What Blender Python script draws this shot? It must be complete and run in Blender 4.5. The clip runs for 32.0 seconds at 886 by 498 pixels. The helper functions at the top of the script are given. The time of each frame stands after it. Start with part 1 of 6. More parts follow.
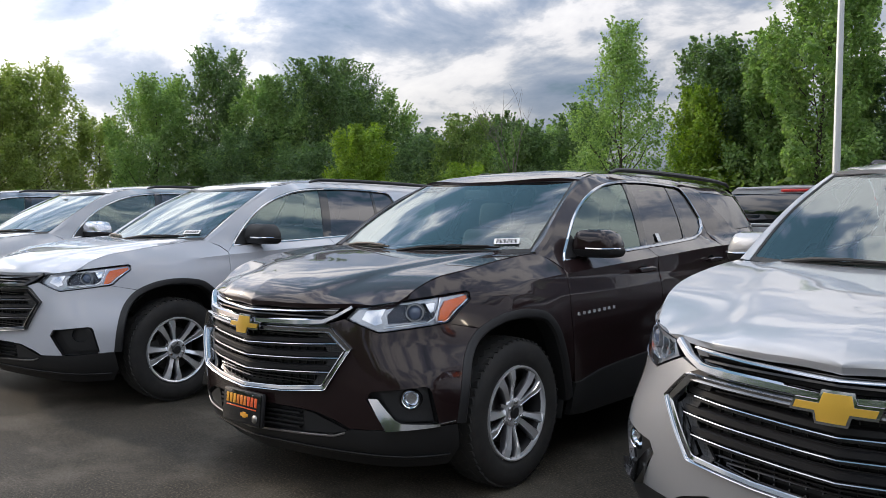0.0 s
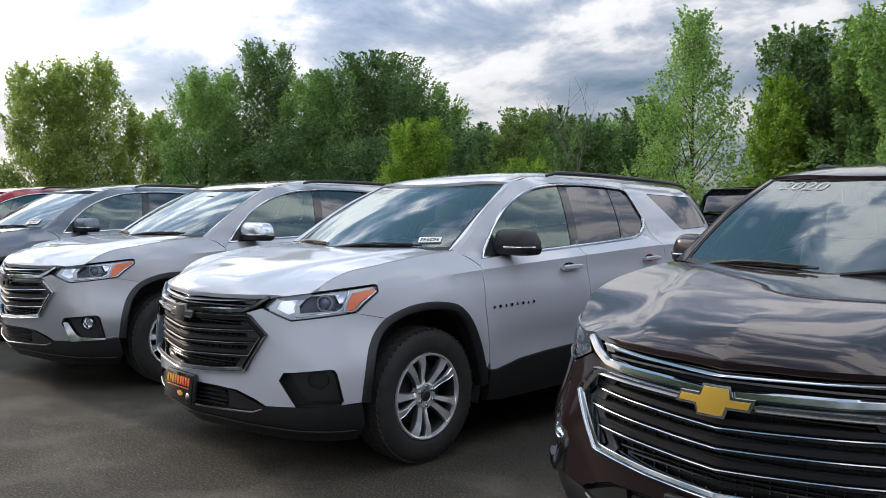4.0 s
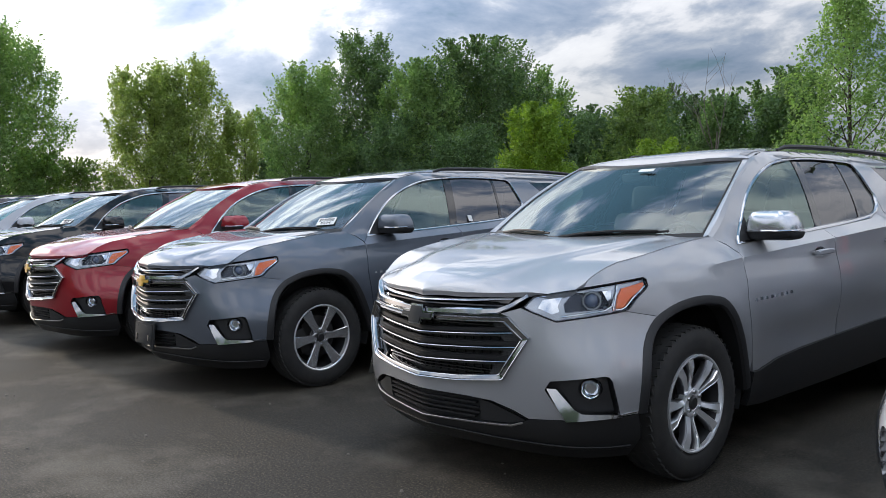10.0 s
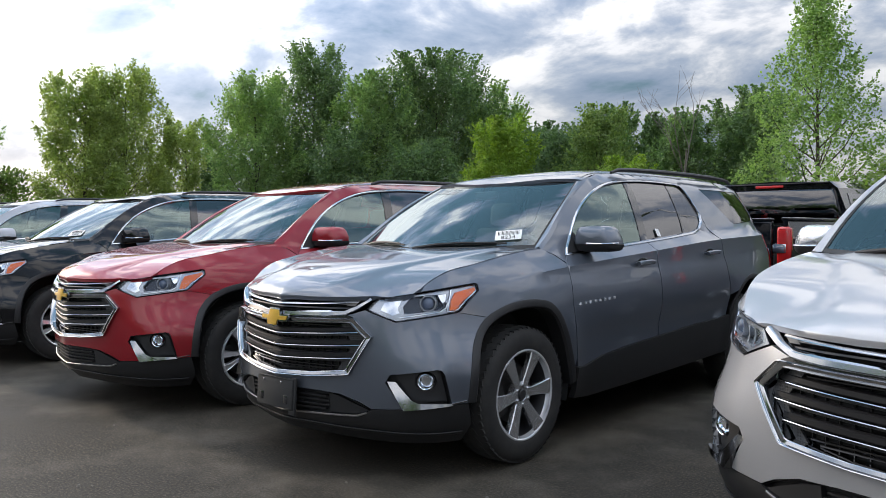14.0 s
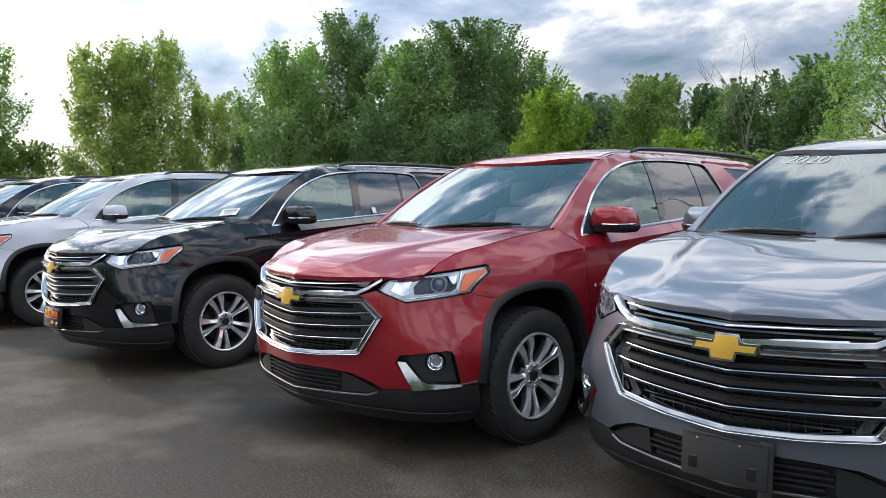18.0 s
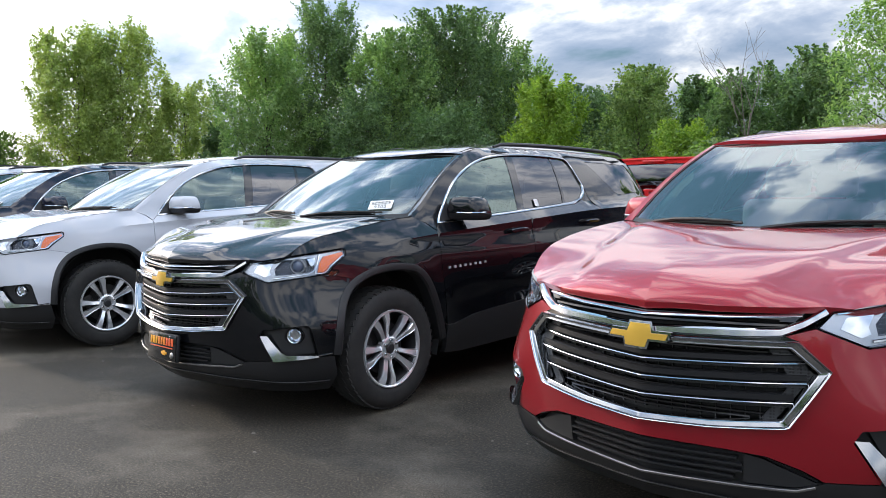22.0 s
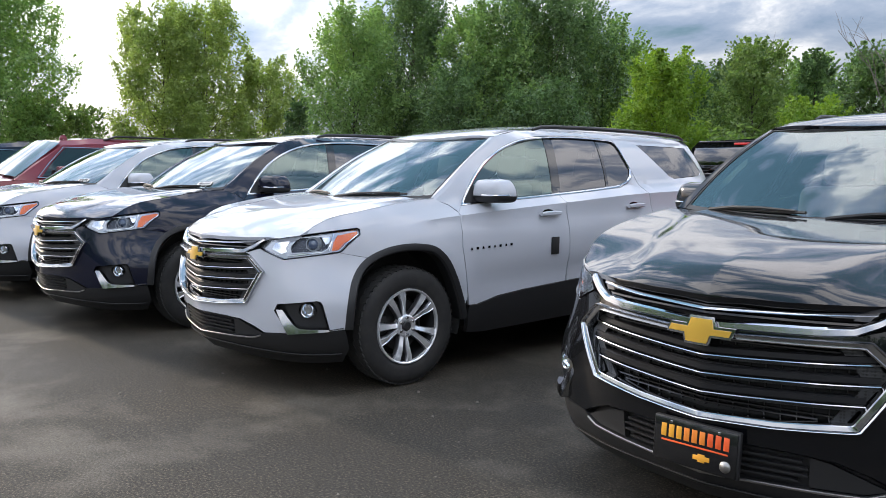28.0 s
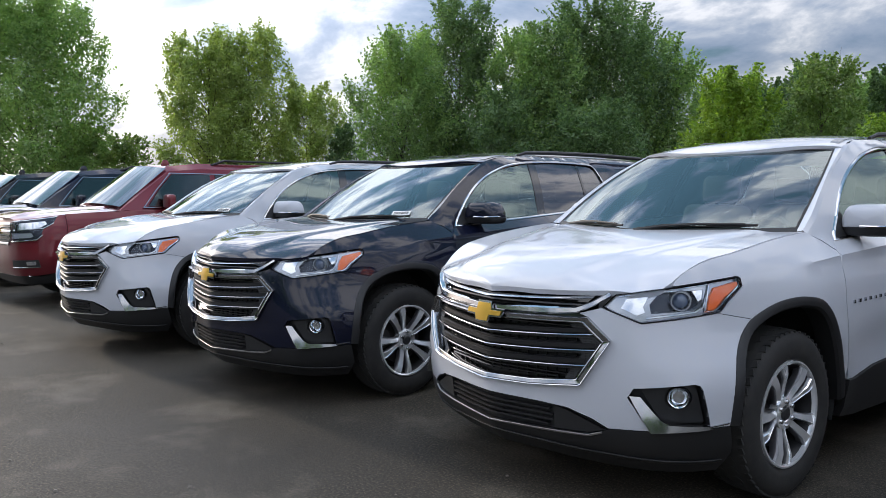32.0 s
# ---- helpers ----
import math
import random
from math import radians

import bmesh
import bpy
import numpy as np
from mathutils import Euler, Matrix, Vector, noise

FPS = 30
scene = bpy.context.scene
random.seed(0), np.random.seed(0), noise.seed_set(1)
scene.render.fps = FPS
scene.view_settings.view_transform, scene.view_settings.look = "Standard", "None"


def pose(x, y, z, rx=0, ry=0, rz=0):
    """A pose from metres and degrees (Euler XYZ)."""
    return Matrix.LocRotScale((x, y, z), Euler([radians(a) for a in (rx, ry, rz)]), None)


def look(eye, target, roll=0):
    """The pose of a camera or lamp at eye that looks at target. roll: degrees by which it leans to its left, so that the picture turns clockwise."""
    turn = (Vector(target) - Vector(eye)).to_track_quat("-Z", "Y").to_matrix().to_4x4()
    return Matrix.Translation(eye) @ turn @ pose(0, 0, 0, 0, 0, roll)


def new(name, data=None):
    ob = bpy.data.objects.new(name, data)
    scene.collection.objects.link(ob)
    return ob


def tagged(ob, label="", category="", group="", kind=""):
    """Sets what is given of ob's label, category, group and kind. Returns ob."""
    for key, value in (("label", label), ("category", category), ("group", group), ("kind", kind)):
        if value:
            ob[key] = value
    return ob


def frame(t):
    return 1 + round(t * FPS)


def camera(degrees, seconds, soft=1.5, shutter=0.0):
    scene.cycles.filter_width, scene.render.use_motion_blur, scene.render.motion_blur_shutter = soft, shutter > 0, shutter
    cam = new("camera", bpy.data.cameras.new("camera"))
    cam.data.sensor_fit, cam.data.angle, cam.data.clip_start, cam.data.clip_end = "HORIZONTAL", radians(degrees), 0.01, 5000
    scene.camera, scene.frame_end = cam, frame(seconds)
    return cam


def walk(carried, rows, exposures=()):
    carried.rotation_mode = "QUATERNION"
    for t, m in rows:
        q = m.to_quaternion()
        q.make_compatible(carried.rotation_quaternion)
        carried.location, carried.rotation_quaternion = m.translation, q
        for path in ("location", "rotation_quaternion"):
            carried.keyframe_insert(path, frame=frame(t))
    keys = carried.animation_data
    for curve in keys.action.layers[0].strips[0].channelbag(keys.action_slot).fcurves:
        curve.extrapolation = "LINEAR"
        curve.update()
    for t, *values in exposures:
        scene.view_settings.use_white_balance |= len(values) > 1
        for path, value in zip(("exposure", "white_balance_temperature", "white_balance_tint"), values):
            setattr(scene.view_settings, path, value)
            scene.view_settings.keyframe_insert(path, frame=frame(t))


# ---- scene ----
cam = camera(58.2, 32.0, soft=.8)
PATH = [
    (0, look((0.000, -1.568, 1.347), (-3.2847, 2.1989, 1.2083), 0.95)),
    (0.5, look((-0.262, -1.594, 1.343), (-3.5666, 2.1552, 1.2011), 1.11)),
    (1, look((-0.538, -1.579, 1.349), (-3.8693, 2.1460, 1.1984), 0.99)),
    (1.5, look((-0.814, -1.616, 1.349), (-4.1508, 2.1049, 1.2039), 0.95)),
    (2, look((-1.092, -1.664, 1.357), (-4.3912, 2.0905, 1.2175), 0.81)),
    (2.5, look((-1.383, -1.608, 1.387), (-4.6688, 2.1573, 1.2425), 0.45)),
    (4.5, look((-2.589, -1.595, 1.376), (-6.0845, 1.9758, 1.1956), 1.30)),
    (5, look((-2.916, -1.623, 1.375), (-6.4648, 1.8941, 1.1708), 0.96)),
    (5.5, look((-3.246, -1.613, 1.383), (-6.8743, 1.8187, 1.1361), 0.73)),
    (6, look((-3.597, -1.651, 1.382), (-7.2719, 1.7291, 1.1235), 0.60)),
    (6.5, look((-3.937, -1.719, 1.383), (-7.6537, 1.6107, 1.0664), 0.25)),
    (7, look((-4.248, -1.717, 1.393), (-8.0022, 1.5680, 1.0528), -0.16)),
    (7.5, look((-4.571, -1.756, 1.391), (-8.3392, 1.5121, 1.0439), -0.19)),
    (8, look((-4.907, -1.792, 1.381), (-8.6834, 1.4691, 1.0587), -0.37)),
    (8.5, look((-5.225, -1.800, 1.373), (-9.0125, 1.4510, 1.0822), -0.42)),
    (9, look((-5.568, -1.864, 1.357), (-9.3623, 1.3823, 1.0953), -0.47)),
    (9.5, look((-5.891, -1.889, 1.349), (-9.6716, 1.3743, 1.1050), -0.61)),
    (10, look((-6.208, -1.878, 1.352), (-9.9713, 1.4065, 1.1247), -0.57)),
    (10.5, look((-6.529, -1.889, 1.359), (-10.2234, 1.4727, 1.1312), -0.45)),
    (11, look((-6.832, -1.887, 1.358), (-10.4499, 1.5533, 1.0940), -0.20)),
    (11.5, look((-7.117, -1.883, 1.366), (-10.6876, 1.6071, 1.1049), 0.19)),
    (12, look((-7.432, -1.931, 1.378), (-10.9650, 1.5994, 1.1439), 0.43)),
    (12.5, look((-7.745, -1.940, 1.359), (-11.2442, 1.6243, 1.1336), 0.53)),
    (13, look((-8.052, -1.974, 1.360), (-11.5425, 1.6016, 1.1668), 0.54)),
    (13.5, look((-8.384, -2.037, 1.364), (-11.8672, 1.5471, 1.1984), 0.16)),
    (14, look((-8.704, -2.068, 1.330), (-12.1833, 1.5210, 1.2022), -0.08)),
    (14.5, look((-9.015, -2.061, 1.343), (-12.4938, 1.5277, 1.2158), 0.04)),
    (16.5, look((-10.197, -2.270, 1.364), (-13.6198, 1.3735, 1.2582), 0.53)),
    (17, look((-10.500, -2.247, 1.359), (-13.9646, 1.3551, 1.1994), 0.39)),
    (17.5, look((-10.805, -2.261, 1.359), (-14.3352, 1.2738, 1.1514), 0.25)),
    (18, look((-11.111, -2.302, 1.360), (-14.6539, 1.2153, 1.0779), 0.03)),
    (18.5, look((-11.394, -2.296, 1.351), (-14.9388, 1.2145, 1.0182), 0.04)),
    (19, look((-11.667, -2.275, 1.368), (-15.2065, 1.2395, 1.0205), 0.15)),
    (19.5, look((-11.973, -2.313, 1.373), (-15.4706, 1.2420, 1.0141), 0.06)),
    (20, look((-12.255, -2.338, 1.362), (-15.7020, 1.2652, 0.9944), 0.25)),
    (20.5, look((-12.570, -2.366, 1.376), (-15.9917, 1.2584, 0.9759), 0.03)),
    (21, look((-12.881, -2.435, 1.376), (-16.2849, 1.2085, 0.9986), -0.11)),
    (21.5, look((-13.156, -2.414, 1.354), (-16.5424, 1.2470, 0.9996), -0.06)),
    (22, look((-13.436, -2.399, 1.344), (-16.8095, 1.2762, 1.0166), 0.09)),
    (22.5, look((-13.718, -2.444, 1.360), (-17.0839, 1.2391, 1.0415), 0.20)),
    (23, look((-13.986, -2.433, 1.360), (-17.3502, 1.2487, 1.0054), 0.36)),
    (23.5, look((-14.225, -2.429, 1.392), (-17.6186, 1.2242, 1.0255), 0.95)),
    (24, look((-14.491, -2.448, 1.383), (-17.9141, 1.1733, 0.9723), 1.00)),
    (24.5, look((-14.735, -2.453, 1.365), (-18.1792, 1.1433, 0.9128), 1.03)),
    (25, look((-14.994, -2.430, 1.380), (-18.4573, 1.1495, 0.9401), 1.17)),
    (25.5, look((-15.243, -2.446, 1.360), (-18.7354, 1.1054, 0.9233), 1.24)),
    (27.5, look((-16.257, -2.555, 1.408), (-19.8494, 0.8883, 0.9248), 0.38)),
    (28, look((-16.554, -2.537, 1.372), (-20.1870, 0.8666, 0.9082), 0.79)),
    (28.5, look((-16.834, -2.567, 1.377), (-20.4874, 0.8175, 0.9375), 1.03)),
    (29, look((-17.110, -2.638, 1.347), (-20.7922, 0.7206, 0.9475), 0.96)),
    (29.5, look((-17.359, -2.653, 1.342), (-21.0574, 0.6912, 0.9730), 1.06)),
    (30, look((-17.622, -2.642, 1.347), (-21.3339, 0.6899, 1.0072), 1.10)),
    (30.5, look((-17.905, -2.707, 1.349), (-21.6208, 0.6231, 1.0236), 1.09)),
    (31, look((-18.176, -2.713, 1.347), (-21.9070, 0.5988, 1.0053), 0.72)),
    (31.5, look((-18.465, -2.713, 1.361), (-22.2160, 0.5778, 1.0400), 0.30)),
    (32, look((-18.757, -2.752, 1.364), (-22.5267, 0.5174, 1.0535), 0.15)),
]
walk(cam, PATH, [(0, .53, 6650, 13), (1, .95, 6650, 13), (2, .80, 6600, 13), (5, .56, 6500, 12), (7, .54, 6420, 12), (9, .52, 6370, 12), (10, .52, 6370, 12), (11, .78, 6420, 12), (13, .56, 6450, 12), (14, .72, 6500, 12),
                 (17, .92, 6500, 12), (18, .92, 6500, 12), (19, 1.0, 6420, 12), (20, 1.16, 6420, 12), (21, 1.14, 6370, 12), (23, 1.12, 6370, 12), (25, 1.12, 6450, 12), (28, 1.04, 6470, 13), (29, .80, 6400, 13), (31, .80, 6370, 13), (32, .68, 6320, 13)])
# ---- sky, sun and exposure ----
scene.view_settings.exposure = 0.0
SUN_TURN, SUN_UP = 96.0, 19.0          # degrees to the left of +y, and above the horizon
world = bpy.data.worlds.new("sky")
scene.world = world
world.use_nodes = True
wn, wl = world.node_tree.nodes, world.node_tree.links
sky = wn.new("ShaderNodeTexSky")
sky.sky_type, sky.sun_disc = "NISHITA", False
sky.sun_elevation, sky.sun_rotation = radians(SUN_UP), radians(-SUN_TURN)
sky.air_density, sky.dust_density = 1.2, 2.0
back = wn["Background"]
back.inputs["Strength"].default_value = .10
# cloud layer: the view direction meets a flat layer overhead, so that clouds shrink towards the horizon
co, sep = wn.new("ShaderNodeTexCoord"), wn.new("ShaderNodeSeparateXYZ")
wl.new(co.outputs["Generated"], sep.inputs[0])


def wmath(op, a, b=None):
    n = wn.new("ShaderNodeMath")
    n.operation = op
    for i, v in enumerate((a, b)):
        if v is None:
            continue
        if isinstance(v, (int, float)):
            n.inputs[i].default_value = v
        else:
            wl.new(v, n.inputs[i])
    return n.outputs[0]


height = wmath("MAXIMUM", sep.outputs["Z"], 0.0)
lift_z = wmath("ADD", height, .30)
plane = wn.new("ShaderNodeCombineXYZ")
wl.new(wmath("DIVIDE", sep.outputs["X"], lift_z), plane.inputs[0])
wl.new(wmath("DIVIDE", sep.outputs["Y"], lift_z), plane.inputs[1])
warp = wn.new("ShaderNodeMapping")
warp.inputs["Location"].default_value = (3.1, 1.7, 0)
warp.inputs["Rotation"].default_value = (0, 0, radians(25))
warp.inputs["Scale"].default_value = (.92, 1.0, 1)
wl.new(plane.outputs[0], warp.inputs["Vector"])
cloud = wn.new("ShaderNodeTexNoise")
cloud.inputs["Scale"].default_value, cloud.inputs["Detail"].default_value, cloud.inputs["Roughness"].default_value = 2.9, 12.0, .57
cloud.inputs["Distortion"].default_value = .25
wl.new(warp.outputs[0], cloud.inputs["Vector"])
shade = wn.new("ShaderNodeValToRGB")
for pos, colour in ((.28, (.9, 1.8, 2.5)), (.37, (2.1, 2.8, 4.0)), (.46, (3.2, 3.8, 4.9)), (.52, (5.0, 5.4, 6.1)), (.575, (7.8, 7.9, 8.15)), (.65, (8.7, 8.75, 8.85))):
    e = shade.color_ramp.elements.new(pos)
    e.color = (*colour, 1)
shade.color_ramp.elements.remove(shade.color_ramp.elements[0])
shade.color_ramp.elements.remove(shade.color_ramp.elements[-1])
# higher up the layer breaks open, with dark blue-grey gaps between the banks
broken = wmath("MULTIPLY", wmath("MINIMUM", height, .75), 1.0)
# thin torn wisps in the opening overhead
wisp = wn.new("ShaderNodeTexNoise")
wisp.inputs["Scale"].default_value, wisp.inputs["Detail"].default_value, wisp.inputs["Roughness"].default_value, wisp.inputs["Distortion"].default_value = 9.0, 8.0, .62, .9
wl.new(warp.outputs[0], wisp.inputs["Vector"])
opening = wn.new("ShaderNodeVectorMath")
opening.operation = "DOT_PRODUCT"
opening.inputs[1].default_value = Vector((-.60, .33, .72)).normalized()
wl.new(co.outputs["Generated"], opening.inputs[0])
clear_sky = wmath("MULTIPLY", wmath("MINIMUM", wmath("MAXIMUM", wmath("SUBTRACT", opening.outputs["Value"], .950), 0.0), .04), 3.2)
# a paler belt of cloud above the tree line
thick = wmath("MULTIPLY", wmath("MAXIMUM", wmath("SUBTRACT", 1.0, wmath("DIVIDE", wmath("ABSOLUTE", wmath("SUBTRACT", height, .33)), .17)), 0.0), .085)
torn = wmath("MULTIPLY", wmath("SUBTRACT", wisp.outputs["Fac"], .5), wmath("MULTIPLY", wmath("MAXIMUM", wmath("SUBTRACT", broken, .22), 0.0), 1.6))
wl.new(wmath("ADD", wmath("SUBTRACT", wmath("ADD", wmath("ADD", .5, torn), thick), clear_sky), wmath("MULTIPLY", wmath("SUBTRACT", cloud.outputs["Fac"], wmath("ADD", .5, wmath("MULTIPLY", broken, .03))), wmath("ADD", .60, wmath("MULTIPLY", broken, 2.5)))), shade.inputs["Fac"])
# the veil of cloud glows round the hidden sun
sun_way = Vector((-math.sin(radians(SUN_TURN)) * math.cos(radians(SUN_UP)), math.cos(radians(SUN_TURN)) * math.cos(radians(SUN_UP)), math.sin(radians(SUN_UP))))
dot = wn.new("ShaderNodeVectorMath")
dot.operation = "DOT_PRODUCT"
dot.inputs[1].default_value = sun_way
wl.new(co.outputs["Generated"], dot.inputs[0])
glow = wmath("MULTIPLY", wmath("POWER", wmath("MAXIMUM", dot.outputs["Value"], 0.0), 6.0), 1.0)
gain = wn.new("ShaderNodeVectorMath")
gain.operation = "SCALE"
wl.new(shade.outputs["Color"], gain.inputs[0])
# the overcast is brighter overhead than low down, and thinner towards the open side of the lot
bank = wmath("SUBTRACT", 1.0, wmath("MULTIPLY", wmath("MAXIMUM", wmath("SUBTRACT", sep.outputs["Y"], .60), 0.0), .38))
wl.new(wmath("MULTIPLY", wmath("MULTIPLY", bank, wmath("ADD", wmath("ADD", .40, wmath("MULTIPLY", wmath("MAXIMUM", wmath("MULTIPLY", sep.outputs["Y"], -1.0), 0.0), .22)), wmath("MULTIPLY", height, 2.0))), wmath("ADD", 1.0, wmath("MULTIPLY", glow, 1.9))), gain.inputs["Scale"])
mix = wn.new("ShaderNodeMix")
mix.data_type = "RGBA"
mix.inputs["Factor"].default_value = .86
wl.new(sky.outputs["Color"], mix.inputs["A"])
wl.new(gain.outputs["Vector"], mix.inputs["B"])
wl.new(mix.outputs["Result"], back.inputs["Color"])

sun = new("sun", bpy.data.lights.new("sun", "SUN"))
sun.data.energy, sun.data.angle, sun.data.color = 1.22, radians(4.0), (1.0, .87, .68)
sun.matrix_basis = look(sun_way * 60, (0, 0, 0))

from mathutils import geometry

# ---- materials ----
def mat(name, color=(.5, .5, .5), rough=.5, metal=0.0, **extra):
    m = bpy.data.materials.new(name)
    m.use_nodes = True
    b = m.node_tree.nodes["Principled BSDF"]
    b.inputs["Base Color"].default_value = (*color, 1)
    b.inputs["Roughness"].default_value = rough
    b.inputs["Metallic"].default_value = metal
    for k, v in extra.items():
        b.inputs[k.replace("_", " ")].default_value = v
    return m


def nodes_of(m):
    return m.node_tree.nodes, m.node_tree.links, m.node_tree.nodes["Principled BSDF"]


def noise_tex(m, scale, detail=4.0, kind="Object", rough=.55):
    n, l, _ = nodes_of(m)
    co, tex = n.new("ShaderNodeTexCoord"), n.new("ShaderNodeTexNoise")
    tex.inputs["Scale"].default_value, tex.inputs["Detail"].default_value, tex.inputs["Roughness"].default_value = scale, detail, rough
    l.new(co.outputs[kind], tex.inputs["Vector"])
    return tex


def ramp(m, source, stops):
    n, l, _ = nodes_of(m)
    r = n.new("ShaderNodeValToRGB")
    r.color_ramp.elements[0].position, r.color_ramp.elements[0].color = stops[0][0], (*stops[0][1], 1)
    r.color_ramp.elements[1].position, r.color_ramp.elements[1].color = stops[-1][0], (*stops[-1][1], 1)
    for p, c in stops[1:-1]:
        r.color_ramp.elements.new(p).color = (*c, 1)
    l.new(source, r.inputs["Fac"])
    return r


def relief(m, source, strength, distance=.01):
    n, l, b = nodes_of(m)
    bump = n.new("ShaderNodeBump")
    bump.inputs["Strength"].default_value, bump.inputs["Distance"].default_value = strength, distance
    l.new(source, bump.inputs["Height"])
    l.new(bump.outputs["Normal"], b.inputs["Normal"])


def paint(name, color, metal, rough=.32, flake=.04):
    """Car paint: base coat with faint flake under a clear coat, with a little dust on it."""
    m = mat(name, color, rough, metal, Coat_Weight=1.0, Coat_Roughness=.02, Coat_IOR=1.5, Specular_IOR_Level=.05 if metal < .2 else .3)
    n, l, b = nodes_of(m)
    fine = noise_tex(m, 900, 1)
    lo, hi = tuple(c * (1 - flake) for c in color), tuple(min(1, c * (1 + flake)) for c in color)
    r = ramp(m, fine.outputs["Fac"], [(.35, lo), (.65, hi)])
    l.new(r.outputs["Color"], b.inputs["Base Color"])
    dust = noise_tex(m, 5, 6)
    rr = ramp(m, dust.outputs["Fac"], [(.35, (.008,) * 3), (.75, (.03,) * 3)])
    l.new(rr.outputs["Color"], b.inputs["Coat Roughness"])
    return m


PAINT = {
    "silver": paint("silver_paint", (.375, .382, .402), .55, .40, .10),
    "maroon": paint("black_cherry_paint", (.019, .010, .0105), .15, .35, .25),
    "white": paint("white_paint", (.50, .515, .56), .0, .4, .01),
    "grey": paint("steel_grey_paint", (.128, .146, .178), .60, .36, .12),
    "red": paint("red_tint_paint", (.27, .006, .014), .32, .40, .10),
    "black": paint("black_paint", (.0035, .004, .0055), .0, .3, .10),
    "navy": paint("dark_navy_paint", (.0050, .0068, .019), .0, .3, .15),
    "wine": paint("wine_red_paint", (.15, .012, .02), .50, .35, .10),
    "orange": paint("bright_red_paint", (.50, .020, .020), .0, .35, .02),
}
CHROME = mat("chrome", (.44, .45, .47), .12, 1.0)
GOLD = mat("gold_emblem", (.78, .47, .07), .3, .6, Coat_Weight=.6, Coat_Roughness=.1)
ALU = mat("machined_aluminium", (.90, .91, .93), .16, .66)
ALU_SIX = mat("brushed_alloy", (.62, .62, .63), .26, .8)
CAP = mat("wheel_cap", (.05, .05, .052), .3, .5)
BLADE = mat("grey_painted_blade", (.15, .15, .16), .30, .7)
# wheel barrel, near black: the shade behind the spokes is in its colour
ALU_SHADED = mat("shaded_alloy", (.020, .020, .022), .45, .5)
PLASTIC = mat("black_plastic", (.0145, .0145, .0155), .5)
relief(PLASTIC, noise_tex(PLASTIC, 700, 2).outputs["Fac"], .15, .001)
GLOSS = mat("gloss_black", (.008, .008, .009), .12, 0, Coat_Weight=.5)
SLAT = mat("satin_black_slat", (.010, .010, .011), .45, Specular_IOR_Level=.25)
DARK_EMBLEM = mat("dark_grey_emblem", (.06, .062, .066), .32, .6)
SEAL = mat("dark_seal", (.012, .012, .012), .6)
LINER = mat("wheel_liner", (.016, .016, .016), .85)
GRID = mat("grille_grid", (.02, .02, .021), .4)
_v = GRID.node_tree.nodes.new("ShaderNodeTexVoronoi")
_v.inputs["Scale"].default_value = 95
GRID.node_tree.links.new(GRID.node_tree.nodes.new("ShaderNodeTexCoord").outputs["Object"], _v.inputs["Vector"])
_v.inputs["Randomness"].default_value = 0
GRID.node_tree.links.new(ramp(GRID, _v.outputs["Distance"], [(.30, (.001, .001, .001)), (.42, (.026, .027, .029))]).outputs["Color"], GRID.node_tree.nodes["Principled BSDF"].inputs["Base Color"])
relief(GRID, _v.outputs["Distance"], .5, .003)
SATIN = mat("satin_chrome", (.66, .68, .72), .24, .9)
RUBBER = mat("tyre_rubber", (.022, .022, .022), .78)
_t = noise_tex(RUBBER, 14, 6)
RUBBER.node_tree.links.new(ramp(RUBBER, _t.outputs["Fac"], [(.3, (.013, .013, .013)), (.7, (.026, .024, .022))]).outputs["Color"], RUBBER.node_tree.nodes["Principled BSDF"].inputs["Base Color"])
relief(RUBBER, noise_tex(RUBBER, 260, 3).outputs["Fac"], .25, .002)
STEEL = mat("brake_steel", (.32, .31, .30), .42, .9)
# brake disc, darkened in colour for the shade inside the wheel
DISC = mat("shaded_brake_iron", (.050, .048, .046), .55, .7)
LUG = mat("wheel_nut_steel", (.45, .45, .46), .22, .9)
def pane(name, tint, ior=1.55, sheen=(.88, .96, 1)):
    """Thin glass: what lies behind shows through the tint, with a clear reflection on top."""
    m = bpy.data.materials.new(name)
    m.use_nodes = True
    n, l = m.node_tree.nodes, m.node_tree.links
    n.remove(n["Principled BSDF"])
    clear, shine, fres, both = n.new("ShaderNodeBsdfTransparent"), n.new("ShaderNodeBsdfGlossy"), n.new("ShaderNodeFresnel"), n.new("ShaderNodeMixShader")
    clear.inputs["Color"].default_value = (*tint, 1)
    shine.inputs["Roughness"].default_value = .012
    shine.inputs["Color"].default_value = (*sheen, 1)
    fres.inputs["IOR"].default_value = ior
    l.new(fres.outputs[0], both.inputs["Fac"])
    l.new(clear.outputs[0], both.inputs[1])
    l.new(shine.outputs[0], both.inputs[2])
    l.new(both.outputs[0], n["Material Output"].inputs["Surface"])
    return m


GLASS = pane("tinted_windscreen", (.58, .78, .80), 2.0, (.88, .98, 1))
SIDE_GLASS = pane("side_glass", (.50, .68, .62), 2.25, (.78, .95, .90))
PRIVACY = pane("privacy_glass", (.07, .075, .08), 2.05, (.95, .95, .97))
WINDSCREEN = pane("far_windscreen", (.10, .13, .13), 1.6)
LENS = pane("clear_lens", (.94, .96, .98), 1.3)
REFLECTOR = mat("lamp_reflector", (.78, .80, .84), .10, 1.0)
LAMP_GREY = mat("lamp_bezel", (.50, .53, .58), .20, .65)
LAMP_DARK = mat("lamp_pocket", (.045, .052, .07), .2, .6)
BULB = mat("projector_lens", (.10, .13, .20), .04, 0, Coat_Weight=1.0)
